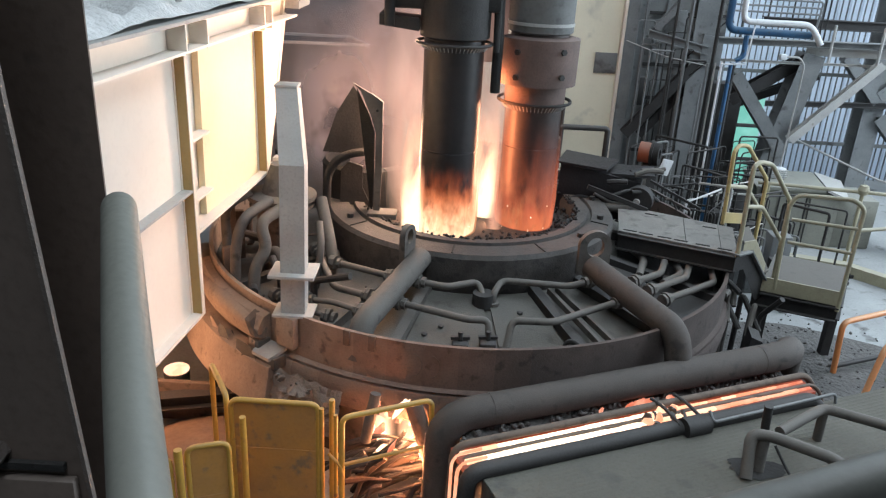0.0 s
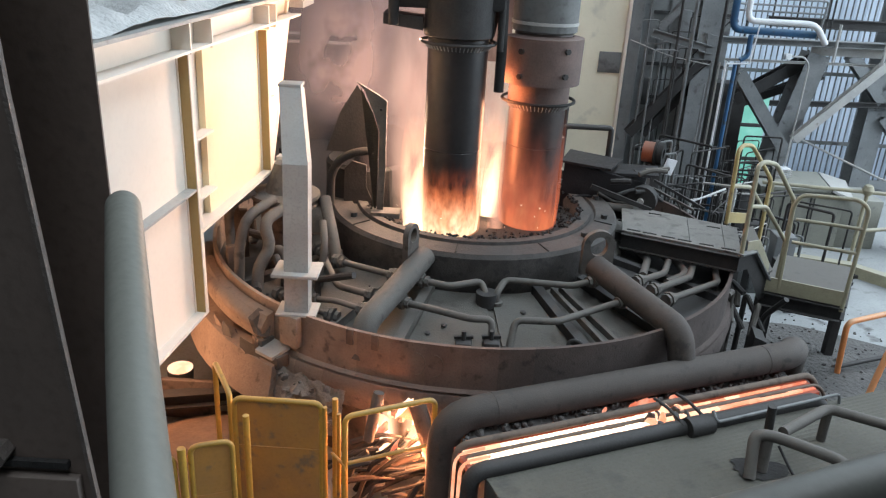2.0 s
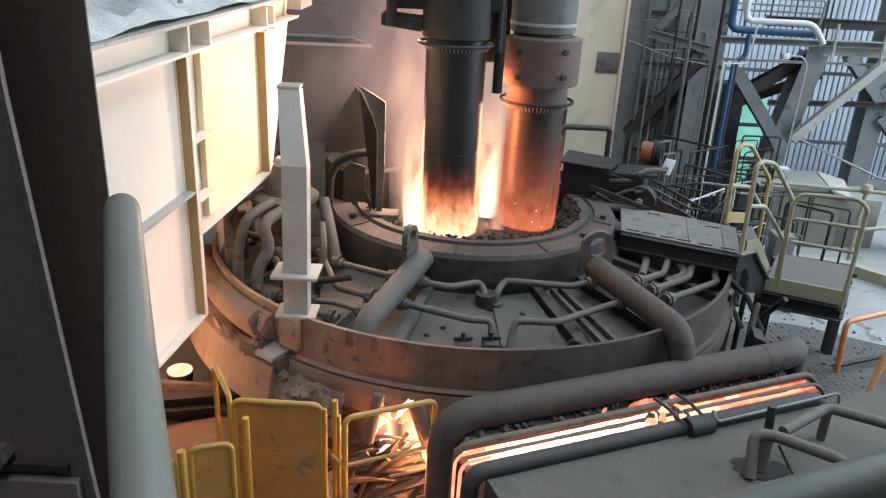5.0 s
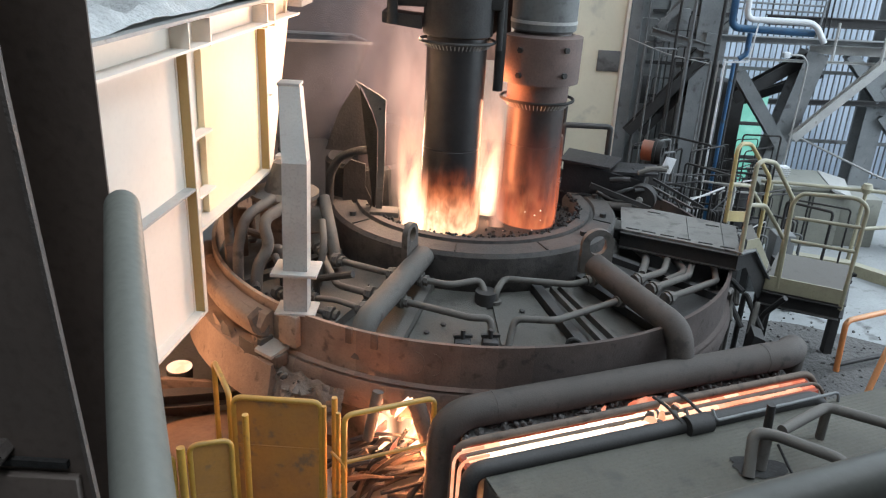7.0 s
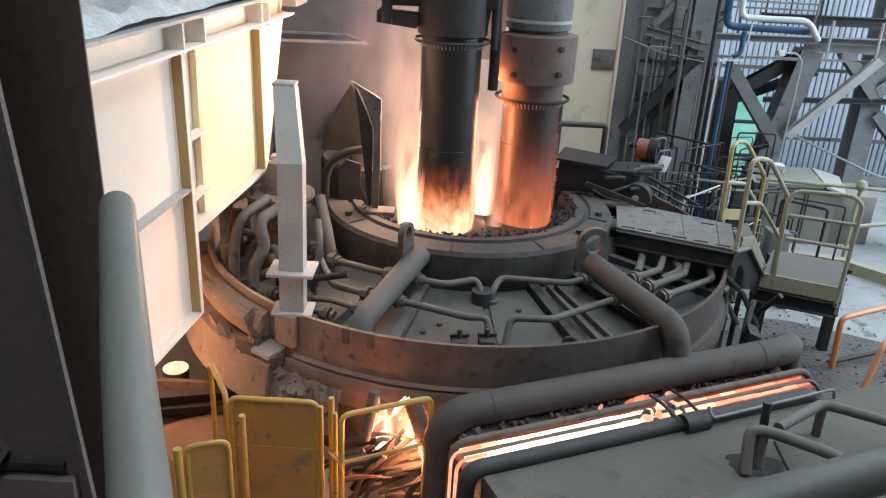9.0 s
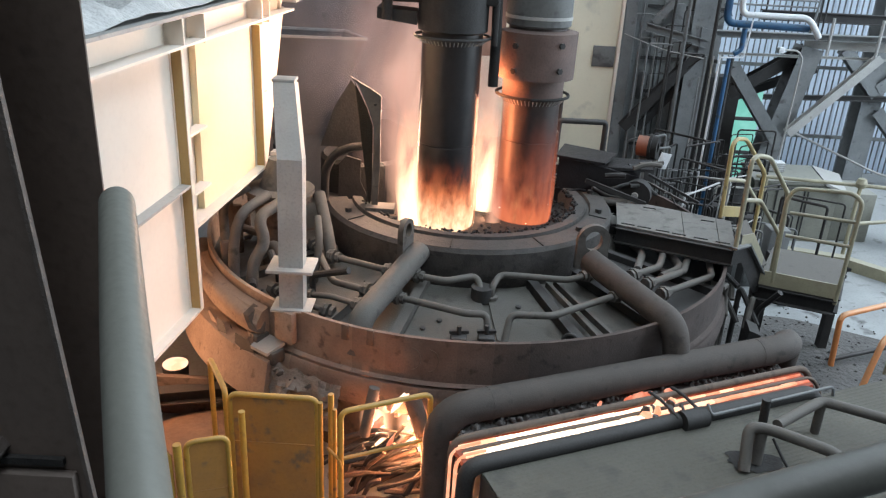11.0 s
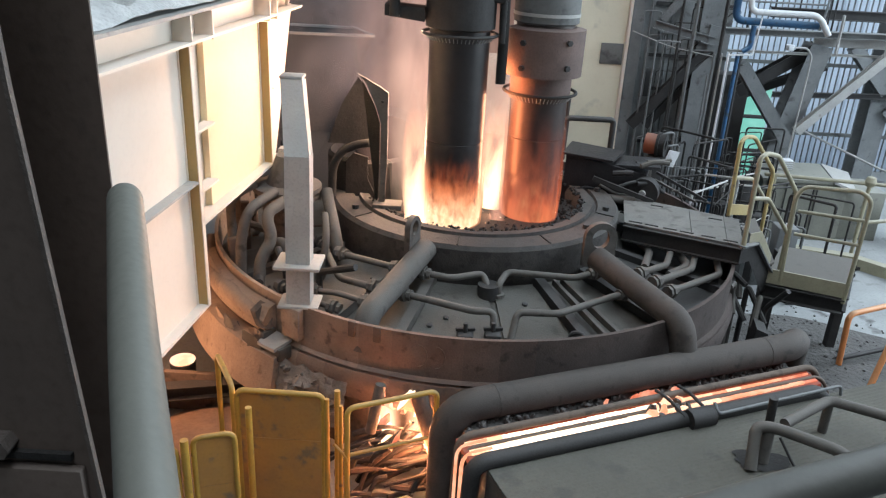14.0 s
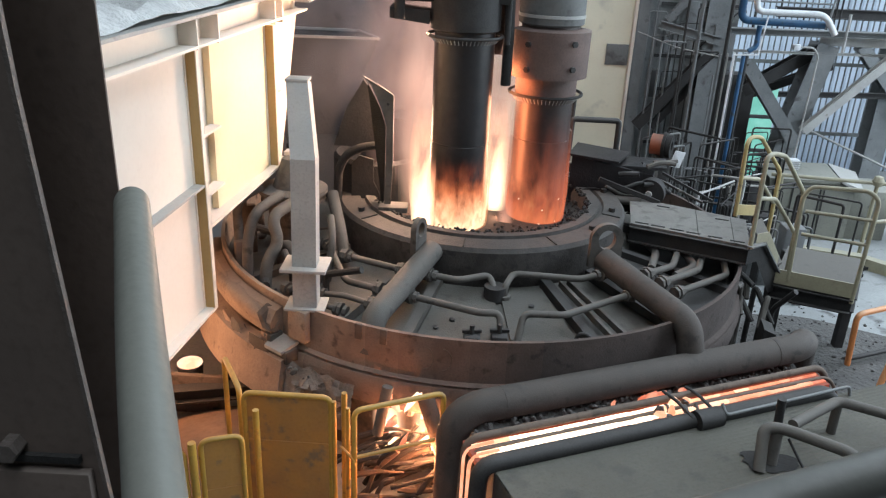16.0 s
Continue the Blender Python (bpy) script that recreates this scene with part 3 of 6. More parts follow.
solid("blue_pipe", tube([(4.36, 11.95, 3.36), (4.36, 11.95, 3.05), (4.26, 11.95, 2.98)], 0.04, 0.05, 12), BLUE, "short blue branch pipe", "pipe", "service pipes")
solid("blue_pipe", tube([(4.22, 12.0, 2.92), (4.22, 12.0, 0.0)], 0.032, 0, 12), BLUE, "upright blue pipe beside the column", "pipe", "service pipes")
solid("white_pipe", tube([(4.22, 11.9, 6.0), (4.24, 11.9, 3.56), (5.26, 11.9, 3.56), (5.46, 11.9, 3.28)], 0.045, 0.14, 16), WHITE, "white lagged pipe bending over the blue one", "pipe", "service pipes")
for x, y, top, r, m in ((4.08, 12.0, 2.95, 0.018, WHITE), (4.0, 12.05, 2.92, 0.014, LIGHT), (4.13, 12.1, 2.95, 0.025, STEEL), (3.9, 12.1, 2.9, 0.02, STEEL), (4.3, 12.1, 2.9, 0.03, DARK), (4.36, 12.3, 2.9, 0.04, DARK), (3.82, 12.0, 2.6, 0.014, STEEL), (4.0, 12.2, 6.0, 0.03, DARK), (3.62, 12.4, 6.0, 0.03, STEEL), (3.4, 12.4, 6.0, 0.02, DARK)):
    solid("conduit", tube([(x, y, 0.0), (x, y, top)], r, 0, 8), m, "thin upright conduit on the steelwork", "pipe", "conduits")
solid("white_wire_pipe", tube([(4.42, 11.85, 3.5), (4.38, 11.85, 2.95), (4.02, 11.85, 2.93)], 0.012, 0.02, 8), WHITE, "thin white pipe with square corners", "pipe", "conduits")
solid("lamp_conduit", tube([(5.25, 12.6, 3.0), (5.5, 12.6, 3.0), (5.6, 12.6, 2.88), (5.6, 12.6, 2.5), (5.55, 12.6, 0.0)], 0.015, 0.06, 8), LIGHT, "thin light grey conduit running down the column", "pipe", "conduits")
solid("lamp_box", box((5.18, 12.55, 2.95), (5.28, 12.66, 3.04), 0.01), WHITE, "small white junction box on a conduit", "box")
cable = [(2.72, 12.6, 3.12), (3.3, 12.4, 2.93), (4.0, 12.4, 2.82)]
solid("cable", tube(cable, 0.008, 0.2, 6), LIGHT, "thin sagging cable across the column", "cable")
solid("dark_duct", box((4.4, 13.4, 0.0), (5.02, 13.8, 2.4), 0.02), DARK, "dark upright duct beside the green door", "duct")

door = thing("green_door", (5.4, 15.2, 0), "green sheet door with daylight as its own glow, dark cross bars", "door", kind="structure")
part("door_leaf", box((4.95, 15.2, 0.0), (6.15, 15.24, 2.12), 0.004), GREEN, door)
for z0 in (0.62, 1.3, 2.1):
    part("cross_bar", box((4.93, 15.15, z0), (6.17, 15.195, z0 + 0.07), 0.004), DARK, door)

random.seed(61)
for i in range(12):
    z = random.uniform(2.2, 4.2)
    x0 = random.uniform(2.9, 4.2)
    y0 = random.uniform(12.3, 13.9)
    solid("wall_conduit", tube([(x0, y0, 0.0), (x0, y0, z), (x0 + random.uniform(0.2, 0.7), y0, z), (x0 + random.uniform(0.2, 0.7), y0 + 0.1, z + random.uniform(-0.6, 0.6))], random.uniform(0.007, 0.018), 0.05, 6), random.choice((STEEL, DARK, DARK, STEEL)), "thin bent conduit on the far steelwork", "pipe", "far conduits")
# clutter at the foot of the steelwork
reel = thing("cable_reel", (2.85, 10.6, 0.0), "orange and black cable reel on a stand", "reel")
RM = Matrix.Translation((2.85, 10.6, 1.82)) @ Euler((0, radians(90), radians(-25))).to_matrix().to_4x4()
for name, prof, m in (("drum", [(0.08, -0.16), (0.145, -0.16), (0.145, 0.0), (0.08, 0.0)], ORANGE), ("flange", [(0.03, 0.0), (0.18, 0.0), (0.18, 0.04), (0.03, 0.04)], BLACK), ("coil", [(0.07, 0.041), (0.16, 0.041), (0.16, 0.12), (0.07, 0.12)], BLACK)):
    b = lathe((0, 0), prof, 28)
    b.transform(RM)
    part(name, b, m, reel)
part("stand", box((2.75, 10.5, 0.0), (2.95, 10.7, 1.66), 0.01), DARK, reel)
solid("paper_tag", prism([(2.78, 9.9, 1.72), (2.92, 9.9, 1.70), (2.98, 9.92, 1.9), (2.84, 9.9, 1.93)], (0.0, 0.02, 0.0)), WHITE, "creased white tag hanging on the clutter", "tag")
solid("tag_rod", tube([(2.86, 9.93, 0.0), (2.86, 9.93, 1.75)], 0.012, 0, 6), STEEL, "thin rod that holds a tag", "rod")
random.seed(4)
for i in range(64):
    x, y = random.uniform(2.75, 4.7), random.uniform(9.3, 12.2)
    h = random.uniform(0.7, 1.5) + (y - 9.3) * 0.12
    w = random.uniform(0.25, 0.7)
    a = random.uniform(-0.5, 0.5)
    m = random.choice((DARK, DARK, DARK, STEEL, LIGHT, BLACK))
    solid("service_pipe", tube([(x, y, 0), (x, y, h), (x + w, y + a, h + random.uniform(-0.05, 0.08)), (x + w, y + a, random.uniform(0.0, 0.5))], random.uniform(0.006, 0.02), 0.05, 8), m, "bent dusty service pipe among the floor valves", "pipe", "floor service pipes")
for i in range(30):
    x, y = random.uniform(2.8, 4.6), random.uniform(9.4, 12.0)
    s = random.uniform(0.12, 0.28)
    h = random.uniform(0.4, 1.2)
    solid("valve_cabinet", box((x, y, 0), (x + s, y + s, h), 0.015), random.choice((DARK, DARK, STEEL)), "small dusty valve cabinet on the shop floor", "cabinet", "valve cabinets")
solid("white_pole", tube([(2.95, 9.55, 0.0), (3.15, 9.6, 1.45), (3.6, 9.7, 1.62)], 0.014, 0, 6), WHITE, "short white pole leaning on the clutter", "pole")

# ---- right: plant behind the rails ----
cab = thing("control_desk", (6.2, 12.4, 0), "dusty beige plant cabinet with sloping top behind the rails", "cabinet")
part("body", prism([(5.02, 12.0, 0), (6.4, 12.0, 0), (6.4, 12.0, 0.86), (6.1, 12.0, 0.98), (5.02, 12.0, 0.98)], (0.15, 0.9, 0)), CAB, cab)
part("cover", prism([(4.98, 11.94, 0.985), (6.12, 11.94, 0.985), (6.3, 12.95, 1.0), (5.1, 12.95, 1.0)], (0, 0, 0.05)), CAB, cab)
part("side_cover", prism([(6.13, 11.92, 1.0), (6.5, 11.92, 0.86), (6.8, 12.9, 0.9), (6.32, 12.95, 1.02)], (0, 0, 0.04)), LIGHT, cab)
part("side_box", box((6.45, 12.1, 0.0), (7.1, 12.9, 0.84), 0.02), CAB, cab)
for x in (5.4, 5.9):
    part("door_seam", box((x, 11.985, 0.06), (x + 0.02, 11.998, 0.94)), DARK, cab)
fan = thing("wall_fan", (5.45, 12.5, 1.05), "small white finned motor on the cabinet", "motor")
part("body", box((5.38, 12.42, 1.05), (5.62, 12.58, 1.22), 0.02), WHITE, fan)
for k in range(4):
    part("fin", box((5.36, 12.4, 1.08 + 0.035 * k), (5.64, 12.6, 1.09 + 0.035 * k)), LIGHT, fan)
for a, b in (((4.9, 10.6, 0.03), (6.3, 10.9, 0.03)), ((5.2, 10.2, 0.03), (6.0, 10.6, 0.03)), ((5.4, 11.2, 0.03), (6.6, 11.0, 0.03)), ((4.8, 11.1, 0.03), (5.7, 11.5, 0.03))):
    solid("scrap_board", beam(a, b, 0.2, 0.05), DARK, "dark board lying on the shop floor", "board", "floor boards")
kerb = bmesh.new()
add_beam(kerb, (5.1, 11.3, 0.09), (6.2, 10.95, 0.09), 0.16, 0.18)
add_beam(kerb, (6.2, 10.95, 0.085), (7.2, 9.9, 0.085), 0.16, 0.17)
solid("kerb", kerb, PALE_YELLOW, "faded yellow steel kerb on the shop floor", "kerb")
lr = solid("long_rail", tube([(4.85, 11.6, 1.2), (6.5, 11.2, 1.24), (9.0, 10.6, 1.2)], 0.03, 0.3), PALE_YELLOW, "long faded yellow handrail behind the platform", "handrail")
BASE[lr.name] = lr.location.copy()
for x, y, z in ((5.0, 11.56, 1.2), (6.3, 11.24, 1.23), (7.6, 10.94, 1.22)):
    solid("rail_stanchion", tube([(x, y, 0), (x, y, z)], 0.03, 0, 10), PALE_YELLOW, "faded yellow stanchion of the long handrail", "post", "stanchions")
part("rail_knob", lathe((6.3, 11.24), [(0.0, 1.18), (0.06, 1.2), (0.085, 1.27), (0.06, 1.34), (0.0, 1.36)], 16, closed=False), PALE_YELLOW, lr)
solid("far_rail", tube([(5.9, 14.2, 1.55), (7.6, 13.2, 0.9), (9.5, 12.4, 0.6), (9.6, 12.4, 0.0)], 0.02, 0.2, 8), LIGHT, "thin grey rail sloping down before the daylit wall", "handrail")
solid("purple_drum", lathe((7.75, 11.9), [(0.02, 0.0), (0.3, 0.0), (0.3, 0.85), (0.02, 0.85)], 24), PURPLE, "purple-brown drum on the shop floor", "drum")
# rubble on the floor
random.seed(9)
rub = bmesh.new()
for i in range(900):
    a = random.random()
    x, y = random.uniform(3.2, 6.4), random.uniform(5.0, 9.6)
    if x + y * 0.4 > 8.8 and a > 0.35:
        continue
    s = random.uniform(0.006, 0.026) * (1.7 if a > 0.96 else 1)
    m = Matrix.Translation((x, y, s * 0.25)) @ Euler([random.uniform(0, 6) for _ in range(3)]).to_matrix().to_4x4() @ Matrix.Diagonal((s, s * random.uniform(0.6, 1.3), s * random.uniform(0.4, 0.9), 1))
    bmesh.ops.create_icosphere(rub, subdivisions=1, radius=1.0, matrix=m)
tagged(part("slag_rubble", rub, SLAG, smooth=False), "scattered dark slag crumbs on the shop floor", "rubble", kind="stuff")
patch = bmesh.new()
ring_ = [patch.verts.new((4.1 + 1.9 * math.cos(a) * (1 + 0.2 * noise.noise((math.cos(a) * 2, math.sin(a) * 2, 1))), 7.4 + 1.7 * math.sin(a) * (1 + 0.25 * noise.noise((math.cos(a) * 2, math.sin(a) * 2, 5))), 0.006)) for a in (2 * math.pi * k / 60 for k in range(60))]
patch.faces.new(ring_)
tagged(part("slag_dust", patch, SLAG), "dark slag dust spread on the floor", "dust", kind="stuff")

# platform and steps
plat = thing("access_platform", (4.0, 7.9, 0), "dusty access platform with faded yellow rails beside the furnace", "platform")
A_, B_, C_, D_ = Vector((3.41, 7.55, 1.2)), Vector((4.14, 7.24, 1.2)), Vector((4.66, 8.25, 1.2)), Vector((3.95, 8.55, 1.2))
part("deck", prism([A_, B_, C_, D_], (0, 0, -0.05)), DUSTY, plat)
part("front_toe_board", beam(A_ + Vector((0, 0, 0.04)), B_ + Vector((0, 0, 0.04)), 0.02, 0.16), PALE_YELLOW, plat)
part("front_beam", hbeam(A_ + Vector((0, 0.03, -0.14)), B_ + Vector((0, 0.03, -0.14)), 0.12, 0.16, 0.012), DARK, plat)
part("side_beam", hbeam(B_ + Vector((0, 0.05, -0.14)), C_ + Vector((0, 0, -0.14)), 0.1, 0.16, 0.012), DARK, plat)
for q in (A_, D_, C_):
    part("leg", beam((q.x + 0.05, q.y + 0.1, 0), (q.x + 0.05, q.y + 0.1, 1.1), 0.1, 0.1, (0, 1, 0)), DARK, plat)
up = Vector((0, 0, 1))
part("front_rail", tube([(3.54, 7.497, 1.2), (3.505, 7.51, 2.14), (3.56, 7.487, 2.26), (4.03, 7.287, 2.3), (4.127, 7.246, 2.22), (4.12, 7.248, 1.1)], 0.022, 0.06), PALE_YELLOW, plat)
part("front_mid_rail", tube([(3.55, 7.488, 1.997), (4.125, 7.246, 2.01)], 0.019), PALE_YELLOW, plat)
part("front_mid_rail", tube([(3.56, 7.485, 1.749), (4.12, 7.246, 1.751)], 0.019), PALE_YELLOW, plat)
# short stair between the roof walkway and the platform: bent stringer, treads, two sloping rails
part("stringer", prism([(2.9, 7.09, 1.72), (3.1, 7.265, 1.7), (3.44, 7.56, 1.26), (3.44, 7.56, 1.06), (3.36, 7.5, 1.06), (3.06, 7.235, 1.52), (2.9, 7.09, 1.54)], (0.02, 0.05, 0)), DARK, plat)
part("stringer_flange", add_beam(beam((2.9, 7.08, 1.73), (3.1, 7.255, 1.71), 0.07, 0.015), (3.1, 7.255, 1.71), (3.45, 7.56, 1.265), 0.07, 0.015), STEEL, plat)
for k in range(3):
    part("tread", prism([(3.14 + 0.11 * k, 7.34 + 0.1 * k, 1.6 - 0.14 * k), (3.3 + 0.11 * k, 7.48 + 0.1 * k, 1.6 - 0.14 * k), (3.46 + 0.11 * k, 8.28 + 0.1 * k, 1.6 - 0.14 * k), (3.3 + 0.11 * k, 8.14 + 0.1 * k, 1.6 - 0.14 * k)], (0, 0, 0.025)), DUSTY, plat)
part("stair_rail", tube([(2.925, 7.125, 1.7), (2.895, 7.097, 2.64), (2.98, 7.17, 2.66), (3.165, 7.335, 2.6), (3.60, 7.72, 2.12), (3.61, 7.72, 1.2)], 0.023, 0.07), PALE_YELLOW, plat)
part("stair_mid_rail", tube([(2.9, 7.1, 2.23), (3.155, 7.33, 2.16), (3.58, 7.7, 1.69)], 0.022, 0.06), PALE_YELLOW, plat)
part("stair_rail", tube([(3.08, 8.08, 1.7), (3.04, 8.045, 2.54), (3.1, 8.1, 2.59), (3.25, 8.235, 2.56), (3.7, 8.63, 2.08), (3.72, 8.65, 1.2)], 0.023, 0.07), YELLOW_WORN, plat)
part("stair_mid_rail", tube([(3.07, 8.08, 2.14), (3.37, 8.34, 2.06), (3.7, 8.63, 1.7)], 0.022, 0.06), PALE_YELLOW, plat)
part("kick_plate", prism([(3.06, 8.06, 1.72), (3.4, 8.36, 1.62), (3.4, 8.36, 1.74), (3.06, 8.06, 1.84)], (0.01, 0.02, 0)), YELLOW_WORN, plat)
part("side_sheet", prism([(3.0, 7.19, 1.73), (3.16, 7.33, 1.70), (3.42, 7.56, 1.36), (3.42, 7.56, 1.46), (3.18, 7.35, 1.8), (3.0, 7.19, 1.83)], (0.006, 0.02, 0)), PALE_YELLOW, plat)
part("side_mid_rail", tube([(4.126, 7.246, 2.0), (5.2, 7.75, 1.93), (5.2, 7.76, 0.0)], 0.02, 0.06), PALE_YELLOW, plat)

# barriers on the slag floor, the fire's orange light put into their paint
for pts in ([(5.3, 8.25, 0.66), (4.6, 7.9, 0.66), (4.64, 7.9, 0.0)], [(5.5, 7.9, 0.75), (4.72, 7.22, 0.72), (4.5, 7.05, 0.0)]):
    barrier = solid("floor_barrier", tube(pts, 0.033, 0.1), FIRELIT_RAIL, "bent pipe barrier on the slag floor, firelight in its orange", "barrier", "floor barriers")
    BASE[barrier.name] = barrier.location.copy()
    if pts[0][0] < 5.4:
        part("lower_bar", tube([(4.64, 7.9, 0.09), (5.4, 8.2, 0.11)], 0.028), DARK, barrier, "dark lower bar")

# ---- the furnace ----
furnace = thing("arc_furnace", (CX, CY, 0.0), "round arc furnace with dusty water-cooled roof, burning at its electrodes", "furnace")
part("shell", lathe((CX, CY), [(2.5, 0.0), (2.6, 0.72), (2.45, 0.72), (2.4, 0.0)]), RUSTY, furnace)
SK = [(2.74, 0.74), (2.84, 0.8), (2.87, 1.0), (2.84, 1.07), (2.7, 1.1), (2.6, 0.7)]
RW = [(2.84, 1.1), (2.8, 1.12), (2.8, 1.5), (2.765, 1.5), (2.765, 1.1)]
# Firelight on the left is put into the colour, in steps round the rim.
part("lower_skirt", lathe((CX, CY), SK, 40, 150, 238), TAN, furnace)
part("rim_wall", lathe((CX, CY), RW, 36, 150, 238), TAN, furnace, "dust-caked rim plate with firelight in its tan")
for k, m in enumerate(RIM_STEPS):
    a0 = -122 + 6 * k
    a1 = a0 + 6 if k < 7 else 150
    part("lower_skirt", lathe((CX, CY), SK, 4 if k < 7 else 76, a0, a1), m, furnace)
    part("rim_wall", lathe((CX, CY), RW, 4 if k < 7 else 76, a0, a1), m, furnace, "heat-scaled rim plate, painted lighter on its firelit left")
part("roof_deck", lathe((CX, CY), [(2.76, 1.16), (2.76, 1.2), (2.2, 1.3), (1.5, 1.4), (1.5, 1.34)]), DECK, furnace)
part("centre_ring", lathe((CX, CY), [(1.545, 1.36), (1.57, 1.42), (1.57, 1.74), (1.54, 1.78), (1.34, 1.795), (1.325, 1.765), (1.29, 1.765), (1.28, 1.805), (1.18, 1.8), (1.14, 1.72), (1.13, 1.42)], 120), RING, furnace)
part("delta", lathe((CX, CY), [(1.14, 1.5), (1.14, 1.63), (0.7, 1.66), (0.02, 1.68), (0.02, 1.5)]), BLACK, furnace, "black sooty refractory delta")

for a in (-142, -97, -63, -20, 41):
    part("ring_joint", beam(polar(1.345, a, 1.797), polar(1.535, a, 1.785), 0.012, 0.012), BLACK, furnace)
for a in (-40, -14, 12, -150):
    part("ring_bolt", tube([polar(1.43, a, 1.78), polar(1.43, a, 1.83)], 0.035, 0, 8), DARK, furnace)
random.seed(3)
crust = bmesh.new()
for i in range(900):
    a, r = random.uniform(-180, 180), random.choice((random.uniform(0.35, 1.16), random.uniform(0.9, 1.16), random.uniform(1.1, 1.2)))
    p = polar(r, a, 1.66 if r < 1.12 else 1.8)
    if (p.xy - Vector((0.0, 7.6))).length < 0.33 or (p.xy - Vector((0.85, 7.94))).length < 0.33:
        continue
    s = random.uniform(0.006, 0.024)
    bmesh.ops.create_icosphere(crust, subdivisions=1, radius=1.0, matrix=Matrix.Translation(p) @ Euler((a * 3, a * 2, a)).to_matrix().to_4x4() @ Matrix.Diagonal((s, s * 1.3, s * 0.8, 1)))
cr = part("slag_crust", crust, BLACK, furnace, "lumpy dark slag crust", smooth=False)
cr["kind"] = "stuff"

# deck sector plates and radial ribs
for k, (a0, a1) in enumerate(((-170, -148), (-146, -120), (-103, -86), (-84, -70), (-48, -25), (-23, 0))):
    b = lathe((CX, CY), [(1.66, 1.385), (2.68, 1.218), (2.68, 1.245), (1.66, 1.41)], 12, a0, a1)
    # Shade of the pit on the right is put in as darker plates.
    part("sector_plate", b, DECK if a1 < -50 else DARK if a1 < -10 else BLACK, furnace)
for a in (-147, -119, -104.5, -68, -49, -24, 5):
    part("radial_rib", beam(polar(1.6, a, 1.44), polar(2.74, a, 1.27), 0.09, 0.09), DARK if a > -70 else DUSTY, furnace)
for a, r0, r1 in ((-64, 1.7, 2.72), (-61, 1.7, 2.72)):
    part("channel_bar", beam(polar(r0, a, 1.46), polar(r1, a, 1.3), 0.035, 0.06), DUSTY, furnace)

# lifting pipes, eye plates
def radial_pipe(p, q, end, r, m=DUSTY):
    ob = part("lifting_pipe", tube([p, q, end], r, 0.14, 20), m, furnace)
    return ob


pa = radial_pipe((-0.2, 6.62, 1.72), (-0.64, 5.62, 1.5), (-0.66, 5.58, 1.22), 0.105)
pb = radial_pipe((1.42, 6.75, 1.66), (2.02, 5.82, 1.5), (2.06, 5.76, 1.2), 0.115, MAIN)


def eye_plate(at, yaw, h, w, hole):
    n = 28
    bm = bmesh.new()
    outer, inner = [], []
    for k in range(n):
        a = 2 * math.pi * k / n
        x, z = math.cos(a), math.sin(a)
        ox, oz = x * w / 2, h - w / 2 + z * w / 2
        if z < -0.25:
            ox, oz = math.copysign(w / 2, x) * (1.0 if abs(x) > 0.3 else abs(x) / 0.3), 0.0
        outer.append((ox, oz))
        inner.append((x * hole / 2, h - w / 2 + z * hole / 2 * 1.15))
    vo = [[bm.verts.new((x, y, z)) for x, z in outer] for y in (-0.028, 0.028)]
    vi = [[bm.verts.new((x, y, z)) for x, z in inner] for y in (-0.028, 0.028)]
    for k in range(n):
        j = (k + 1) % n
        bm.faces.new((vo[0][k], vo[0][j], vi[0][j], vi[0][k]))
        bm.faces.new((vo[1][j], vo[1][k], vi[1][k], vi[1][j]))
        bm.faces.new((vo[0][j], vo[0][k], vo[1][k], vo[1][j]))
        bm.faces.new((vi[0][k], vi[0][j], vi[1][j], vi[1][k]))
    bm.transform(Matrix.Translation(at) @ Euler((0, 0, radians(yaw))).to_matrix().to_4x4())
    return part("eye_plate", bm, DUSTY, furnace)


eye_plate((-0.33, 6.55, 1.62), 66, 0.44, 0.22, 0.12)
eye_plate((1.44, 6.82, 1.56), 10, 0.44, 0.32, 0.17)
eye_plate((2.25, 9.0, 1.6), 20, 0.42, 0.34, 0.1)


def union(at, way, parent):
    """A flanged pipe union."""
    way = Vector(way).normalized()
    bm = bmesh.new()
    for off, r, l in ((-0.04, 0.062, 0.03), (0.0, 0.072, 0.03), (0.045, 0.052, 0.035)):
        c = Vector(at) + way * off
        add_tube(bm, [c, c + way * l], r, 0, 8)
    part("union", bm, DUSTY, parent)


def cooling_line(points, r=0.031, bend=0.07, ends=(True, True)):
    ob = part("cooling_line", tube(points, r, bend, 12), DUSTY, furnace)
    pts = [Vector(p) for p in points]
    if ends[0]:
        union(pts[0], pts[1] - pts[0], ob)
    if ends[1]:
        union(pts[-1], pts[-1] - pts[-2], ob)


cooling_line([(-0.22, 6.42, 1.56), (0.05, 6.35, 1.55), (0.34, 6.48, 1.56), (0.39, 6.36, 1.46), (0.39, 6.36, 1.38)])
cooling_line([(1.40, 6.64, 1.56), (1.19, 6.51, 1.55), (0.56, 6.54, 1.56), (0.48, 6.36, 1.5), (0.48, 6.36, 1.38)])
cooling_line([(-0.37, 6.08, 1.5), (0.25, 5.82, 1.5), (0.42, 5.84, 1.5), (0.43, 5.72, 1.27)])
cooling_line([(1.63, 6.35, 1.5), (0.97, 5.86, 1.5), (0.62, 5.85, 1.5), (0.57, 5.7, 1.27)])
cooling_line([(-1.04, 6.78, 1.55), (-0.48, 6.52, 1.55)])
cooling_line([(-1.24, 6.95, 1.6), (-0.97, 6.32, 1.5), (-0.65, 6.18, 1.5)])
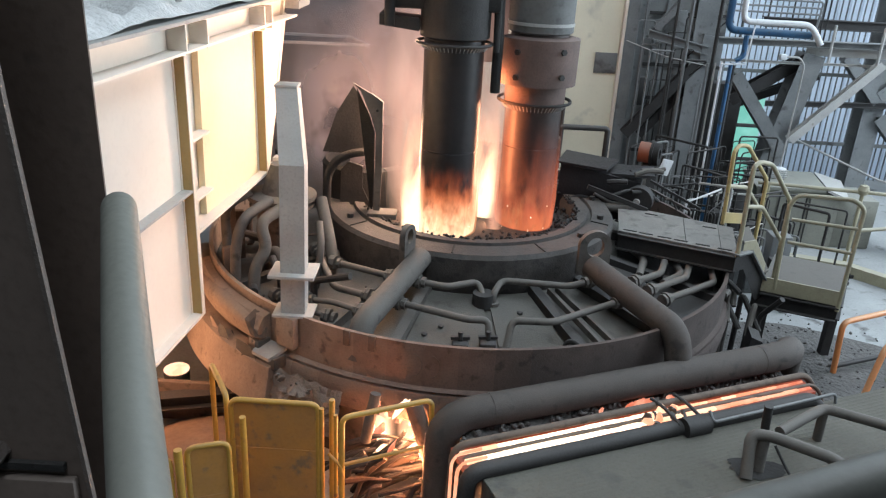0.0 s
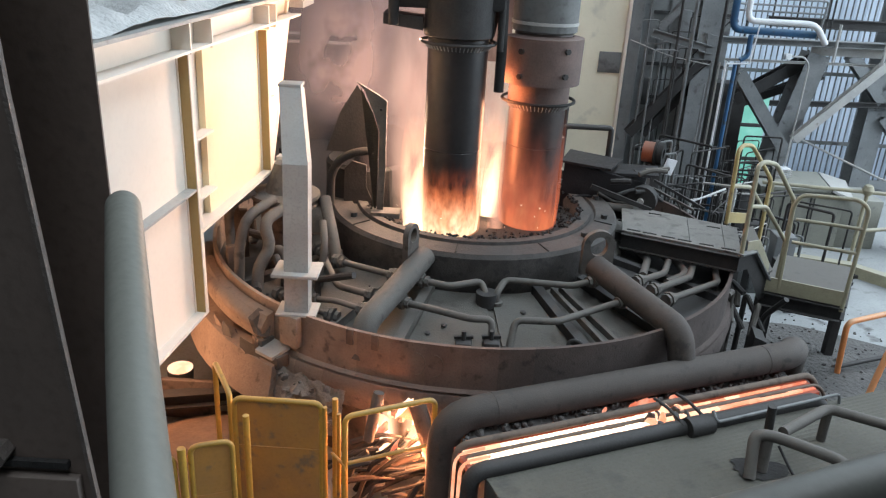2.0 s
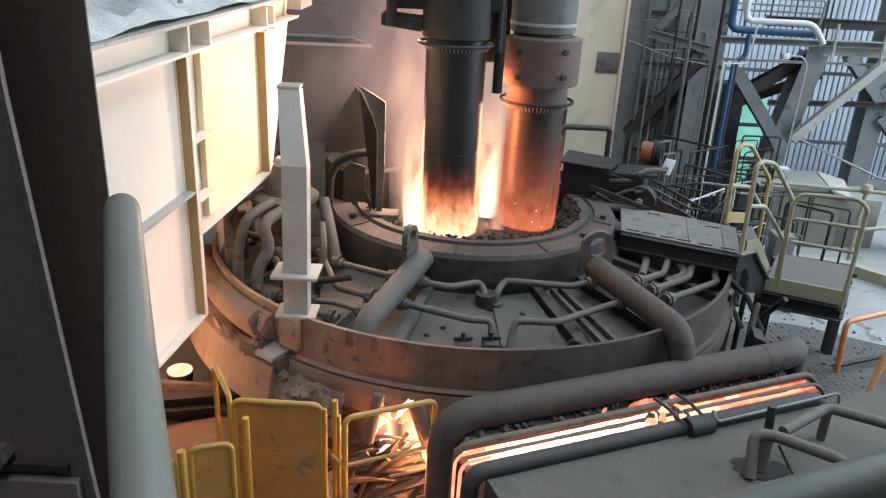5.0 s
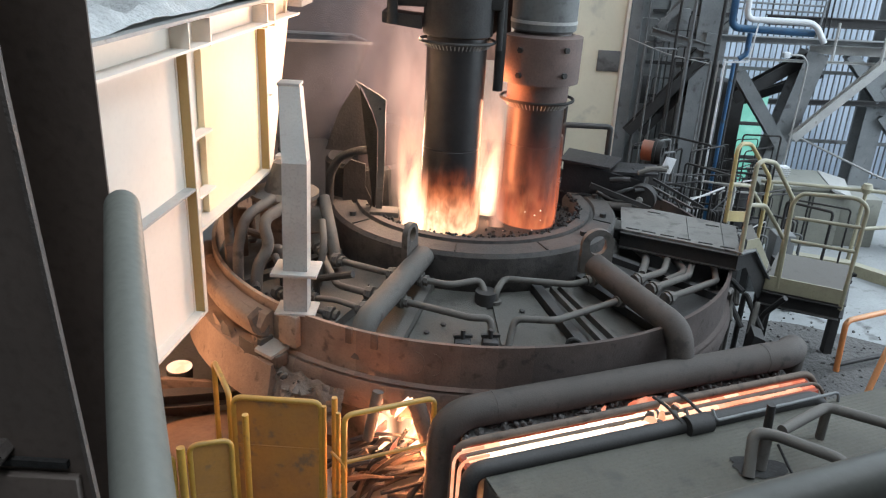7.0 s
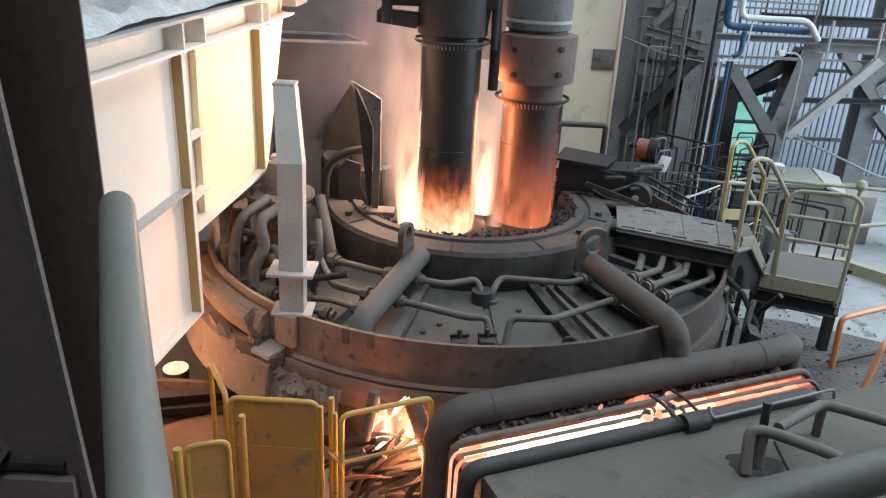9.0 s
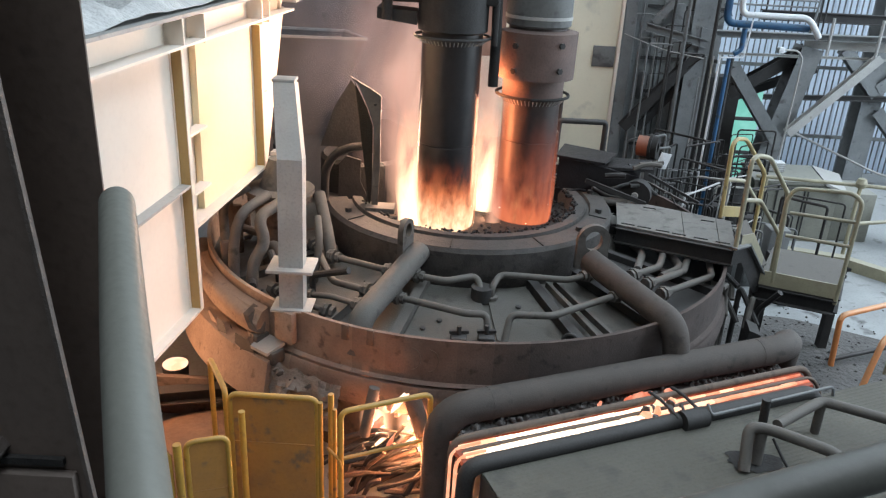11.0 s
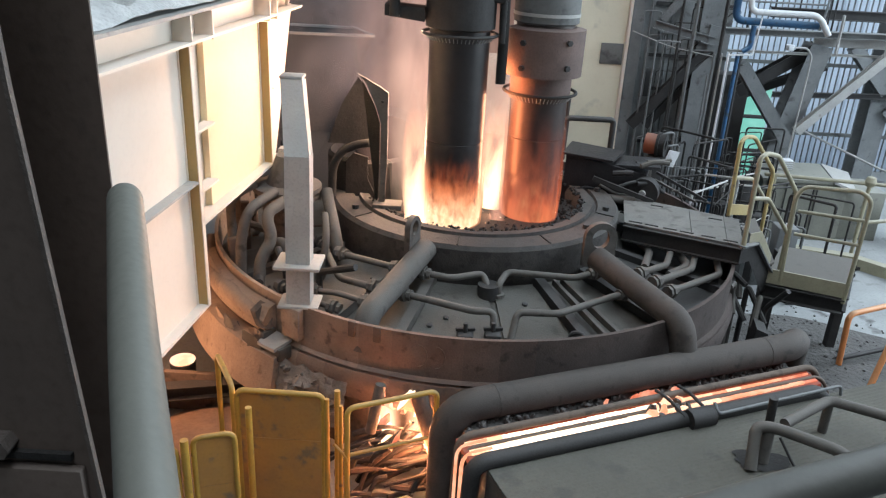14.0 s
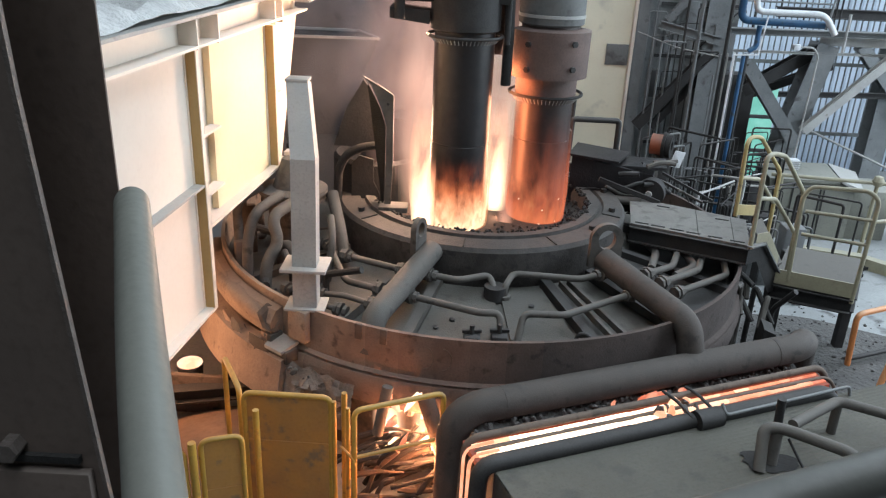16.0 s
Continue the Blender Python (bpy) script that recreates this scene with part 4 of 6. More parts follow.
cooling_line([(-1.2, 6.2, 1.42), (-0.95, 6.1, 1.46), (-0.7, 5.98, 1.45)], 0.026)
cooling_line([(-1.5, 6.3, 1.4), (-1.2, 6.05, 1.4), (-0.98, 5.98, 1.38)], 0.026)
for pts in ([(1.875, 6.857, 1.48), (2.193, 7.104, 1.48), (2.31, 7.408, 1.5), (2.246, 7.583, 1.5)],
            [(1.996, 6.721, 1.46), (2.437, 7.072, 1.46), (2.57, 7.403, 1.48), (2.554, 7.583, 1.48)],
            [(2.121, 6.609, 1.42), (2.729, 7.076, 1.42), (2.812, 7.529, 1.46), (2.792, 7.665, 1.46)]):
    cooling_line(pts, 0.034, 0.05, (True, False))
cooling_line([(1.98, 7.1, 1.44), (2.12, 7.5, 1.46), (2.05, 7.75, 1.46)], 0.04, 0.1, (False, False))
cooling_line([(2.2, 7.0, 1.42), (2.45, 7.2, 1.44), (2.42, 7.55, 1.45), (2.3, 7.72, 1.44)], 0.04, 0.1, (False, False))
for a, r in ((-92, 2.45), (-86.5, 2.42)):
    part("valve_handle", beam(polar(r, a, 1.4) + Vector((-0.08, 0, 0)), polar(r, a, 1.4) + Vector((0.08, 0.02, 0)), 0.03, 0.025), DARK, furnace)
    part("valve_stem", tube([polar(r, a, 1.35), polar(r, a, 1.46)], 0.02, 0, 8), DARK, furnace)
    part("valve_block", box((-0.07, -0.08, 0), (0.07, 0.08, 0.13), 0.02, Matrix.Translation(polar(r, a, 1.25))), DARK, furnace)
part("manifold", tube([polar(1.75, -86, 1.37), polar(1.75, -86, 1.5)], 0.1, 0, 14), DARK, furnace)
part("deck_bar", beam((0.25, 5.52, 1.25), (0.42, 5.5, 1.25), 0.04, 0.03), BLACK, furnace)
part("hook", tube([(1.05, 5.72, 1.24), (1.08, 5.74, 1.4), (1.18, 5.72, 1.4), (1.2, 5.62, 1.25)], 0.018, 0.05, 8), DARK, furnace)

# left of the roof: port drum, hoses, posts
port = part("port_drum", lathe((-1.63, 7.25), [(0.24, 1.36), (0.25, 1.92), (0.32, 1.94), (0.32, 1.97), (0.24, 1.99), (0.2, 2.02), (0.02, 2.02), (0.02, 1.36)], 32), RUSTY, furnace)
part("port_cover", lathe((-1.63, 7.25), [(0.34, 2.02), (0.34, 2.06), (0.2, 2.08), (0.1, 2.36), (0.02, 2.36), (0.02, 2.02)], 32), DUSTY, furnace)
for pts, r in (([(-1.92, 6.48, 1.2), (-1.92, 6.55, 1.75), (-1.86, 6.62, 2.0), (-1.68, 6.95, 2.08)], 0.05), ([(-1.72, 6.3, 1.2), (-1.72, 6.45, 1.6), (-1.62, 6.55, 1.75), (-1.7, 6.6, 1.98), (-1.5, 6.95, 2.05)], 0.055), ([(-1.5, 6.4, 1.2), (-1.45, 6.6, 1.5), (-1.6, 6.8, 1.66), (-1.75, 6.8, 1.5)], 0.05), ([(-2.1, 6.9, 1.25), (-2.12, 6.95, 2.0), (-1.9, 7.1, 2.1)], 0.045), ([(-1.2, 6.6, 1.25), (-1.15, 6.72, 1.75), (-1.2, 6.9, 1.9)], 0.035)):
    part("hose", tube(pts, r, 0.22, 14), DUSTY, furnace)
part("gas_pipe", tube([(-1.05, 6.85, 1.45), (-1.12, 7.0, 1.7), (-1.25, 7.3, 2.0)], 0.06, 0.1, 18), DUSTY, furnace)
for a, r, h in ((-158, 2.6, 0.75), (-163, 2.5, 0.6), (-150, 2.68, 0.45), (-170, 2.6, 0.7)):
    p = polar(r, a, 1.2)
    part("rim_post", box((-0.06, -0.035, 0), (0.06, 0.035, h), 0.01, Matrix.Translation(p) @ Euler((0, 0, radians(a))).to_matrix().to_4x4()), RUSTY, furnace)
random.seed(12)
for i in range(22):
    a, r = random.uniform(-172, -128), random.uniform(1.8, 2.65)
    p = polar(r, a, 1.22)
    q = polar(r + random.uniform(-0.3, 0.1), a + random.uniform(-12, 12), random.uniform(1.3, 1.7))
    part("fitting", tube([p, (p.x, p.y, random.uniform(1.35, 1.6)), q], random.uniform(0.02, 0.05), 0.06, 10), random.choice((DUSTY, RUSTY, DARK)), furnace)
# hood collar on the ring, and its bent guard
part("collar", lathe((-0.93, 8.35), [(0.44, 1.6), (0.47, 1.6), (0.47, 2.12), (0.44, 2.16)], 40, 120, 330), BLACK, furnace)
part("collar_hoop", tube([(-1.26, 7.7, 1.8), (-1.25, 7.7, 2.13), (-1.16, 7.7, 2.3), (-1.0, 7.7, 2.38), (-0.8, 7.75, 2.4)], 0.045, 0.12), BLACK, furnace)
part("collar_plate", prism([(-1.14, 7.86, 1.72), (-1.13, 7.86, 2.16), (-1.05, 7.86, 2.24), (-0.9, 7.86, 2.2), (-0.9, 7.86, 1.96), (-0.8, 7.86, 1.74)], (0, 0.03, 0)), GUARD, furnace)
part("blade", prism([(-0.963, 7.5, 3.138), (-0.885, 7.5, 3.06), (-0.788, 7.5, 2.831), (-0.735, 7.5, 2.66), (-0.735, 7.5, 2.285), (-0.75, 7.5, 1.724), (-0.685, 7.5, 1.727), (-0.664, 7.5, 2.289), (-0.666, 7.5, 2.966), (-0.747, 7.5, 3.02)], (0.0, 0.025, 0)), DUSTY, furnace, "dusty bent guard plate")
part("blade_web", prism([(-0.93, 7.53, 3.09), (-0.80, 7.53, 2.831), (-0.745, 7.53, 2.66), (-0.745, 7.53, 2.285), (-0.76, 7.53, 1.73), (-0.8, 7.6, 1.73), (-0.8, 7.62, 2.6), (-0.88, 7.62, 2.85)], (-0.012, 0.06, 0)), BLACK, furnace, "sooty black web of the guard")
part("soot_plate", prism([(-1.0, 7.82, 3.05), (-1.168, 7.82, 2.775), (-1.317, 7.82, 2.35), (-0.873, 7.82, 2.344), (-0.8, 7.82, 2.56), (-0.9, 7.82, 2.9)], (0, 0.02, 0)), GUARD, furnace, "sooty guard sheet in the smoke")
part("blade_bolt", tube([(-0.72, 7.49, 2.88), (-0.72, 7.51, 2.88)], 0.014, 0, 8), BLACK, furnace)
part("blade_foot", box((-0.8, 7.4, 1.78), (-0.5, 7.6, 1.84), 0.01), DUSTY, furnace)

# rim brackets and the platework on the left
def on_rim(a, r, z):
    return Matrix.Translation(polar(r, a, z)) @ Euler((0, 0, radians(a + 90))).to_matrix().to_4x4()


for a, lo, hi, m in ((-123, (-0.1, -0.05, -0.3), (0.1, 0.02, -0.01), TAN), (-126, (-0.14, -0.16, -0.5), (0.14, -0.02, -0.38), DUSTY), (-128.5, (-0.05, -0.14, -0.62), (0.05, 0.0, -0.3), DUSTY)):
    part("bracket", box(lo, hi, 0.012, on_rim(a, 2.83, 1.5)), m, furnace)
for a in (-111.2, -106.6):
    part("rim_tab", box((-0.03, -0.02, -0.12), (0.03, 0.012, 0.02), 0.006, on_rim(a, 2.8, 1.49)), RUSTY, furnace)
part("bracket_cap", prism([polar(2.83, -129, 1.14), polar(3.02, -128, 1.1), polar(3.02, -124, 1.1), polar(2.83, -123.5, 1.14)], (0, 0, 0.03)), LIGHT, furnace)
part("bulge_plate", lathe((CX, CY), [(2.84, 1.14), (2.93, 1.18), (2.95, 1.3), (2.88, 1.4), (2.81, 1.42), (2.81, 1.14)], 20, -158, -128), TAN, furnace)
part("apron_plate", lathe((CX, CY), [(2.9, 0.72), (3.1, 0.66), (3.02, 1.04), (2.88, 1.1)], 24, -172, -124), TAN, furnace)
part("bulge_roll", tube([polar(2.88, a, 1.33 - 0.004 * abs(a + 140)) for a in range(-172, -129, 3)], 0.085, 0, 14), TAN, furnace, "rounded dust-caked cooling roll")
part("roll_end", prism([polar(2.86, -131, 1.42), polar(2.97, -131, 1.36), polar(2.99, -129, 1.26), polar(2.9, -128.5, 1.22), polar(2.86, -129, 1.3)], (0.05, -0.03, -0.01)), RUSTY, furnace)
part("strap", prism([polar(2.95, -130.5, 1.2), polar(2.96, -129, 1.2), polar(3.0, -128.6, 0.95), polar(3.05, -127, 0.88), polar(3.04, -128.6, 0.84), polar(2.99, -130, 0.93)], (0.02, -0.03, 0)), TAN, furnace)
caked = bmesh.new()
grid_ = []
for i in range(23):
    a = -129.5 + 19.0 * i / 22
    grid_.append([])
    for j in range(13):
        v = j / 12
        lump = abs(noise.noise((a * 0.45, v * 5, 3))) * 0.16 + abs(noise.noise((a * 1.4, v * 12, 8))) * 0.07
        grid_[-1].append(caked.verts.new(polar(2.93 + 0.1 * v + lump * math.sin(math.pi * min(1, v + 0.1)), a, 1.02 - 0.42 * v + 0.04 * noise.noise((a * 0.5, 1, 1)))))
for i in range(22):
    for j in range(12):
        caked.faces.new((grid_[i][j], grid_[i + 1][j], grid_[i + 1][j + 1], grid_[i][j + 1]))
part("caked_dust", caked, CAKE, furnace, "lumpy grey dust caked under the rim")["kind"] = "stuff"

random.seed(44)
for i in range(9):
    a = random.uniform(-168, -132)
    z0 = random.uniform(0.75, 1.3)
    w, h = random.uniform(2, 6), random.uniform(0.08, 0.3)
    r = 2.9 + random.uniform(0, 0.12)
    t = random.uniform(-3, 3)
    part("torn_sheet", prism([polar(r, a, z0), polar(r + 0.03, a + w, z0 + random.uniform(-0.05, 0.05)), polar(r, a + w + t, z0 - h), polar(r + 0.05, a + t * 0.5, z0 - h * random.uniform(0.6, 1.1))], (0.015, -0.02, 0.01)), random.choice((TAN, DUSTY, TAN)), furnace)
for i in range(60):
    a = random.uniform(-130, -112)
    b_ = bmesh.new()
    s = random.uniform(0.01, 0.032)
    bmesh.ops.create_icosphere(b_, subdivisions=1, radius=1, matrix=Matrix.Translation(polar(2.96 + random.uniform(-0.03, 0.06), a, random.uniform(0.62, 1.0))) @ Euler((a, a * 2, 0)).to_matrix().to_4x4() @ Matrix.Diagonal((s * 1.4, s, s, 1)))
    part("dust_clod", b_, DUSTY, furnace)
for i in range(18):
    a, r = random.uniform(-168, 4), random.uniform(1.75, 2.6)
    b_ = bmesh.new()
    s = random.uniform(0.012, 0.03)
    bmesh.ops.create_icosphere(b_, subdivisions=1, radius=1, matrix=Matrix.Translation(polar(r, a, 1.41 - (r - 1.66) * 0.163 + s * 0.3)) @ Matrix.Diagonal((s, s * 1.3, s * 0.7, 1)))
    part("dust_clod", b_, DARK, furnace)
for a0 in (-99.5, -96.5):
    b_ = bmesh.new()
    c0 = polar(2.804, a0, 1.31)
    d_ = (polar(2.804, a0 + 1, 1.31) - c0).normalized()
    ring_pts = [c0 + d_ * (0.075 * math.sin(k / 10 * math.pi)) + Vector((0, 0, 0.1 * math.cos(k / 10 * math.pi))) for k in range(11)]
    part("chalk_mark", add_tube(b_, ring_pts, 0.004, 0, 6), RUSTY, furnace)

# upright box post on the rim
post = part("box_post", prism([(-1.33, 5.74, 1.4), (-1.13, 5.74, 1.4), (-1.12, 5.78, 2.78), (-1.32, 5.78, 2.78)], (0.0, 0.16, 0)), LIGHT, furnace, "light grey box post bent backwards")
part("post_head", prism([(-1.32, 5.782, 2.78), (-1.12, 5.782, 2.78), (-1.27, 6.3, 3.3), (-1.45, 6.3, 3.3)], (0.0, 0.16, -0.04)), LIGHT, post)
part("post_flange", box((-1.42, 5.68, 1.84), (-1.04, 6.0, 1.87), 0.006), LIGHT, post)
part("post_foot", box((-1.4, 5.7, 1.48), (-1.06, 5.96, 1.505), 0.006), LIGHT, post)
part("head_cap", box((-1.455, 6.28, 3.285), (-1.265, 6.45, 3.31), 0.005), LIGHT, post)

# walkway plate across the right of the roof
walkp = thing("roof_walkway", (2.5, 7.9, 1.2), "dusty steel walkway plate with dark edge beam over the roof pipes", "walkway")
W0, W1, W2, W3 = Vector((1.84, 7.63, 1.72)), Vector((2.93, 7.14, 1.72)), Vector((3.14, 7.92, 1.72)), Vector((2.0, 8.52, 1.72))
cut = lambda s, t: (W0.lerp(W1, s)).lerp(W3.lerp(W2, s), t)
for s0, s1 in ((0.0, 0.58), (0.585, 0.87), (0.875, 1.0)):
    part("plate", prism([cut(s0, 0), cut(s1, 0), cut(s1, 1), cut(s0, 1)], (0, 0, -0.02)), PLATE, walkp)
part("edge_beam", hbeam(W0 + Vector((0, 0, -0.11)), W1 + Vector((0, 0, -0.11)), 0.1, 0.17, 0.012), DARK, walkp)
part("back_beam", hbeam(W3 + Vector((0, 0, -0.11)), W2 + Vector((0, 0, -0.11)), 0.1, 0.17, 0.012), DARK, walkp)
part("support_post", beam((2.96, 7.5, 0.0), (2.96, 7.5, 1.6), 0.12, 0.12, (0, 1, 0)), DARK, walkp)
for s, t in ((0.1, 0.07), (0.24, 0.07), (0.4, 0.07), (0.54, 0.07), (0.72, 0.07), (0.9, 0.07), (0.3, 0.85), (0.8, 0.8)):
    p = cut(s, t)
    part("slot", box((-0.07, -0.012, 0.0), (0.07, 0.012, 0.006), 0.0, Matrix.Translation(p) @ Euler((0, 0, -0.35)).to_matrix().to_4x4()), BLACK, walkp)
solid("angle_bracket", prism([(3.0, 6.75, 0.0), (3.3, 6.75, 0.0), (3.2, 6.75, 0.95), (3.08, 6.75, 1.0)], (0.05, 0.25, 0)), DARK, "dark upright bracket beside the furnace rim", "bracket")
solid("tilt_rod", tube([(3.2, 6.6, 0.9), (3.6, 6.9, 0.5), (3.7, 6.9, 0.0)], 0.03, 0.1), DARK, "dark bent rod beside the furnace", "rod")
random.seed(21)
for i in range(9):
    x, y = random.uniform(2.95, 3.4), random.uniform(7.1, 7.6)
    solid("hose_fitting", tube([(x, y, 0), (x, y, random.uniform(0.9, 1.3)), (x + random.uniform(-0.2, 0.2), y - 0.2, random.uniform(0.8, 1.3))], 0.03, 0.08, 8), random.choice((DARK, DUSTY)), "dark hose fitting below the walkway", "hose", "hose fittings")

# dark machine behind the ring
mach = thing("electrode_gear", (1.8, 8.9, 1.4), "dark sooty drive housing beside the electrodes", "machine")
part("housing", prism([(1.28, 8.55, 1.6), (1.95, 8.45, 1.55), (2.25, 8.6, 1.6), (2.25, 8.6, 1.96), (1.85, 8.45, 2.08), (1.3, 8.6, 2.16)], (0.12, 0.4, 0)), GLOSS, mach)
part("top_plate", prism([(1.24, 8.5, 2.18), (1.8, 8.42, 2.13), (2.0, 8.8, 2.15), (1.4, 8.95, 2.2)], (0, 0, 0.025)), GLOSS, mach)
part("side_tray", prism([(1.85, 8.5, 2.06), (2.4, 8.62, 2.02), (2.45, 8.9, 2.06), (1.95, 8.85, 2.08)], (0, 0, 0.03)), GLOSS, mach)
random.seed(71)
for i in range(16):
    p = Vector((random.uniform(1.4, 2.6), random.uniform(8.4, 8.9), random.uniform(1.75, 2.15)))
    q = p + Vector((random.uniform(0.15, 0.5), random.uniform(-0.1, 0.2), random.uniform(-0.2, 0.06)))
    part("gear_rod", tube([p, p.lerp(q, 0.5) + Vector((0, 0, random.uniform(-0.05, 0.08))), q], random.uniform(0.01, 0.035), 0.06, 8), random.choice((GLOSS, GLOSS, DARK, DUSTY)), mach)
part("disc", tube([(2.2, 8.46, 1.78), (2.26, 8.6, 1.78)], 0.17, 0, 24), DARK, mach)
part("disc_boss", tube([(2.18, 8.42, 1.78), (2.2, 8.47, 1.78)], 0.04, 0, 10), LIGHT, mach)
part("lever", beam((1.6, 8.4, 1.95), (2.3, 8.35, 1.72), 0.035, 0.05), DARK, mach)
part("shaft", tube([(1.7, 8.42, 1.72), (2.1, 8.4, 1.7)], 0.05, 0, 12), DUSTY, mach)
part("strut", beam((2.35, 8.6, 2.0), (2.95, 8.5, 1.72), 0.03, 0.03), DARK, mach)
part("strut", beam((2.4, 8.8, 1.85), (2.8, 8.4, 1.73), 0.025, 0.025), DUSTY, mach)
part("guard", tube([(1.35, 9.3, 1.9), (1.36, 9.3, 2.42), (1.95, 9.4, 2.4), (1.95, 9.4, 2.0)], 0.035, 0.05), DARK, mach)
part("guard_post", tube([(1.38, 9.6, 1.6), (1.4, 9.6, 2.6)], 0.03), DARK, mach)
part("brick_red_box", box((1.08, 9.1, 1.7), (1.34, 9.4, 2.32), 0.01), RUSTY, mach)

# ---- hood behind the roof ----
hood = thing("fume_hood", (-1.6, 9.5, 0), "grey sheet-steel fume hood with flared mouth behind the roof", "hood")
F_ = [Vector(p) for p in ((-2.3, 9.32, 3.24), (-1.02, 9.38, 3.25), (-1.56, 9.42, 2.0), (-2.3, 9.42, 2.0))]
K_ = [Vector(p) for p in ((-2.3, 10.04, 3.25), (-1.365, 10.05, 3.25), (-1.62, 9.9, 2.0), (-2.3, 9.9, 2.0))]
part("front_sheet", prism(F_, (0, 0.02, 0)), HOOD, hood)
part("side_sheet", prism([F_[1], K_[1], K_[2], F_[2]], (-0.02, 0, 0)), HOOD, hood)
part("back_sheet", prism(K_, (0, 0.02, 0)), HOOD, hood)
part("rim_bar", add_beam(add_beam(beam(F_[0], F_[1], 0.03, 0.03), F_[1], K_[1], 0.03, 0.03), K_[0], K_[1], 0.03, 0.03), LIGHT, hood)
part("lower_throat", prism([(-2.2, 9.4, 2.05), (-1.56, 9.4, 2.05), (-1.2, 8.9, 1.5), (-1.9, 8.9, 1.4)], (0, 0.1, -0.08)), DARK, hood)
part("side_gusset", prism([(-1.33, 9.3, 2.48), (-1.2, 9.3, 2.75), (-1.0, 9.3, 2.0), (-1.55, 9.3, 1.95)], (0, 0.03, 0)), DARK, hood)
part("stand", box((-2.2, 9.45, 0), (-1.4, 10.1, 1.9), 0.02), DARK, hood)

# Added block, black to supply the dark low behind the flames.
backing = thing("backing_block", (0.0, 9.6, 0.0), "added black block for the dark low behind the furnace", "machine base")
part("plinth", prism([(-1.25, 9.4, 0.0), (1.15, 9.4, 0.0), (1.15, 9.4, 1.85), (0.75, 9.4, 2.02), (-0.2, 9.4, 2.05), (-0.75, 9.4, 2.3), (-1.25, 9.4, 2.25)], (0, 0.5, 0)), BLACK, backing)
for x in (-0.95, -0.45, 0.05, 0.55, 0.95):
    part("stiffener", box((x, 9.33, 0.2), (x + 0.04, 9.398, 1.85), 0.004), DARK, backing)

# ---- electrodes ----
def electrode(ex, ey, er, label, m):
    e = thing("electrode", (ex, ey, 1.6), label, "electrode", "electrodes")
    part("graphite_column", lathe((ex, ey), [(er, 1.55), (er, 2.52), (er - 0.006, 2.525), (er - 0.006, 2.53), (er, 2.535), (er, 6.5), (0.02, 6.5), (0.02, 1.55)], 64), m, e)
    return e


left = electrode(0.0, 7.6, 0.292, "black graphite electrode with flames licking its foot", GRAPHITE)
def hoop(at, R0, r):
    return lathe(at, [(R0 + r * math.cos(a), r * math.sin(a)) for a in (2 * math.pi * k / 8 for k in range(8))], 48)
b = hoop((0.0, 7.6), 0.36, 0.016); b.transform(Matrix.Translation((0, 0, 3.56)))
part("spray_ring", b, DARK, left)
part("holder", lathe((0.0, 7.6), [(0.295, 3.6), (0.335, 3.62), (0.335, 4.6), (0.295, 4.6)], 48), DARK, left)
part("contact_arm", prism([(-0.72, 7.5, 3.7), (-0.34, 7.45, 3.66), (-0.34, 7.45, 3.78), (-0.72, 7.5, 3.8)], (0, 0.4, 0)), DARK, left)
part("arm_body", box((-0.62, 7.45, 3.86), (0.42, 8.6, 4.4), 0.03), BLACK, left)
part("water_pipe", tube([(-0.62, 7.45, 3.7), (-0.62, 7.45, 4.5)], 0.05), DARK, left)
part("side_pipe", tube([(0.4, 7.5, 3.5), (0.4, 7.5, 4.5)], 0.03), DARK, left)
right = electrode(0.85, 7.94, 0.292, "graphite electrode lit red at its foot, under a bolted clamp", GRAPHITE_RED)
b = hoop((0.85, 7.94), 0.37, 0.016); b.transform(Matrix.Translation((0, 0, 2.99)))
part("spray_ring", b, BLACK, right)
part("sleeve", lathe((0.85, 7.94), [(0.294, 2.96), (0.312, 2.98), (0.312, 3.2), (0.294, 3.2)], 48), CLAMP, right)
clamp = part("clamp", lathe((0.85, 7.94), [(0.3, 3.16), (0.4, 3.17), (0.405, 3.62), (0.3, 3.64)], 48, -170, 80), CLAMP, right)
for a, z in ((-125, 3.5), (-125, 3.26), (-60, 3.52), (-60, 3.28)):
    d = Vector((math.cos(radians(a)), math.sin(radians(a)), 0))
    c = Vector((0.85, 7.94, z)) + d * 0.4
    part("bolt", tube([c, c + d * 0.03], 0.03, 0, 6), DARK, clamp)
# Paler material here carries the haze over the electrode top.
part("upper_sleeve", lathe((0.85, 7.94), [(0.295, 3.66), (0.325, 3.68), (0.325, 4.8), (0.295, 4.8)], 48), HOUSE, right)
part("collar_band", lathe((0.85, 7.94), [(0.32, 3.74), (0.333, 3.74), (0.333, 3.77), (0.32, 3.77)], 48), LIGHT, right)
part("cable_lug", tube([(0.42, 7.6, 3.1), (0.42, 7.6, 3.6), (0.4, 7.7, 4.4)], 0.05, 0.1), BLACK, right)
for ob, ex, ey, z in ((left, 0.0, 7.6, 3.535), (right, 0.85, 7.94, 2.95)):
    for k in range(26):
        a = radians(-175 + 170 * k / 25)
        part("nozzle", tube([(ex + 0.345 * math.cos(a), ey + 0.345 * math.sin(a), z + 0.02), (ex + 0.3 * math.cos(a), ey + 0.3 * math.sin(a), z - 0.035)], 0.004, 0, 5), LIGHT, ob)
part("mast_bracket", box((0.3, 8.2, 3.3), (0.55, 8.6, 4.6), 0.02), BLACK, right)

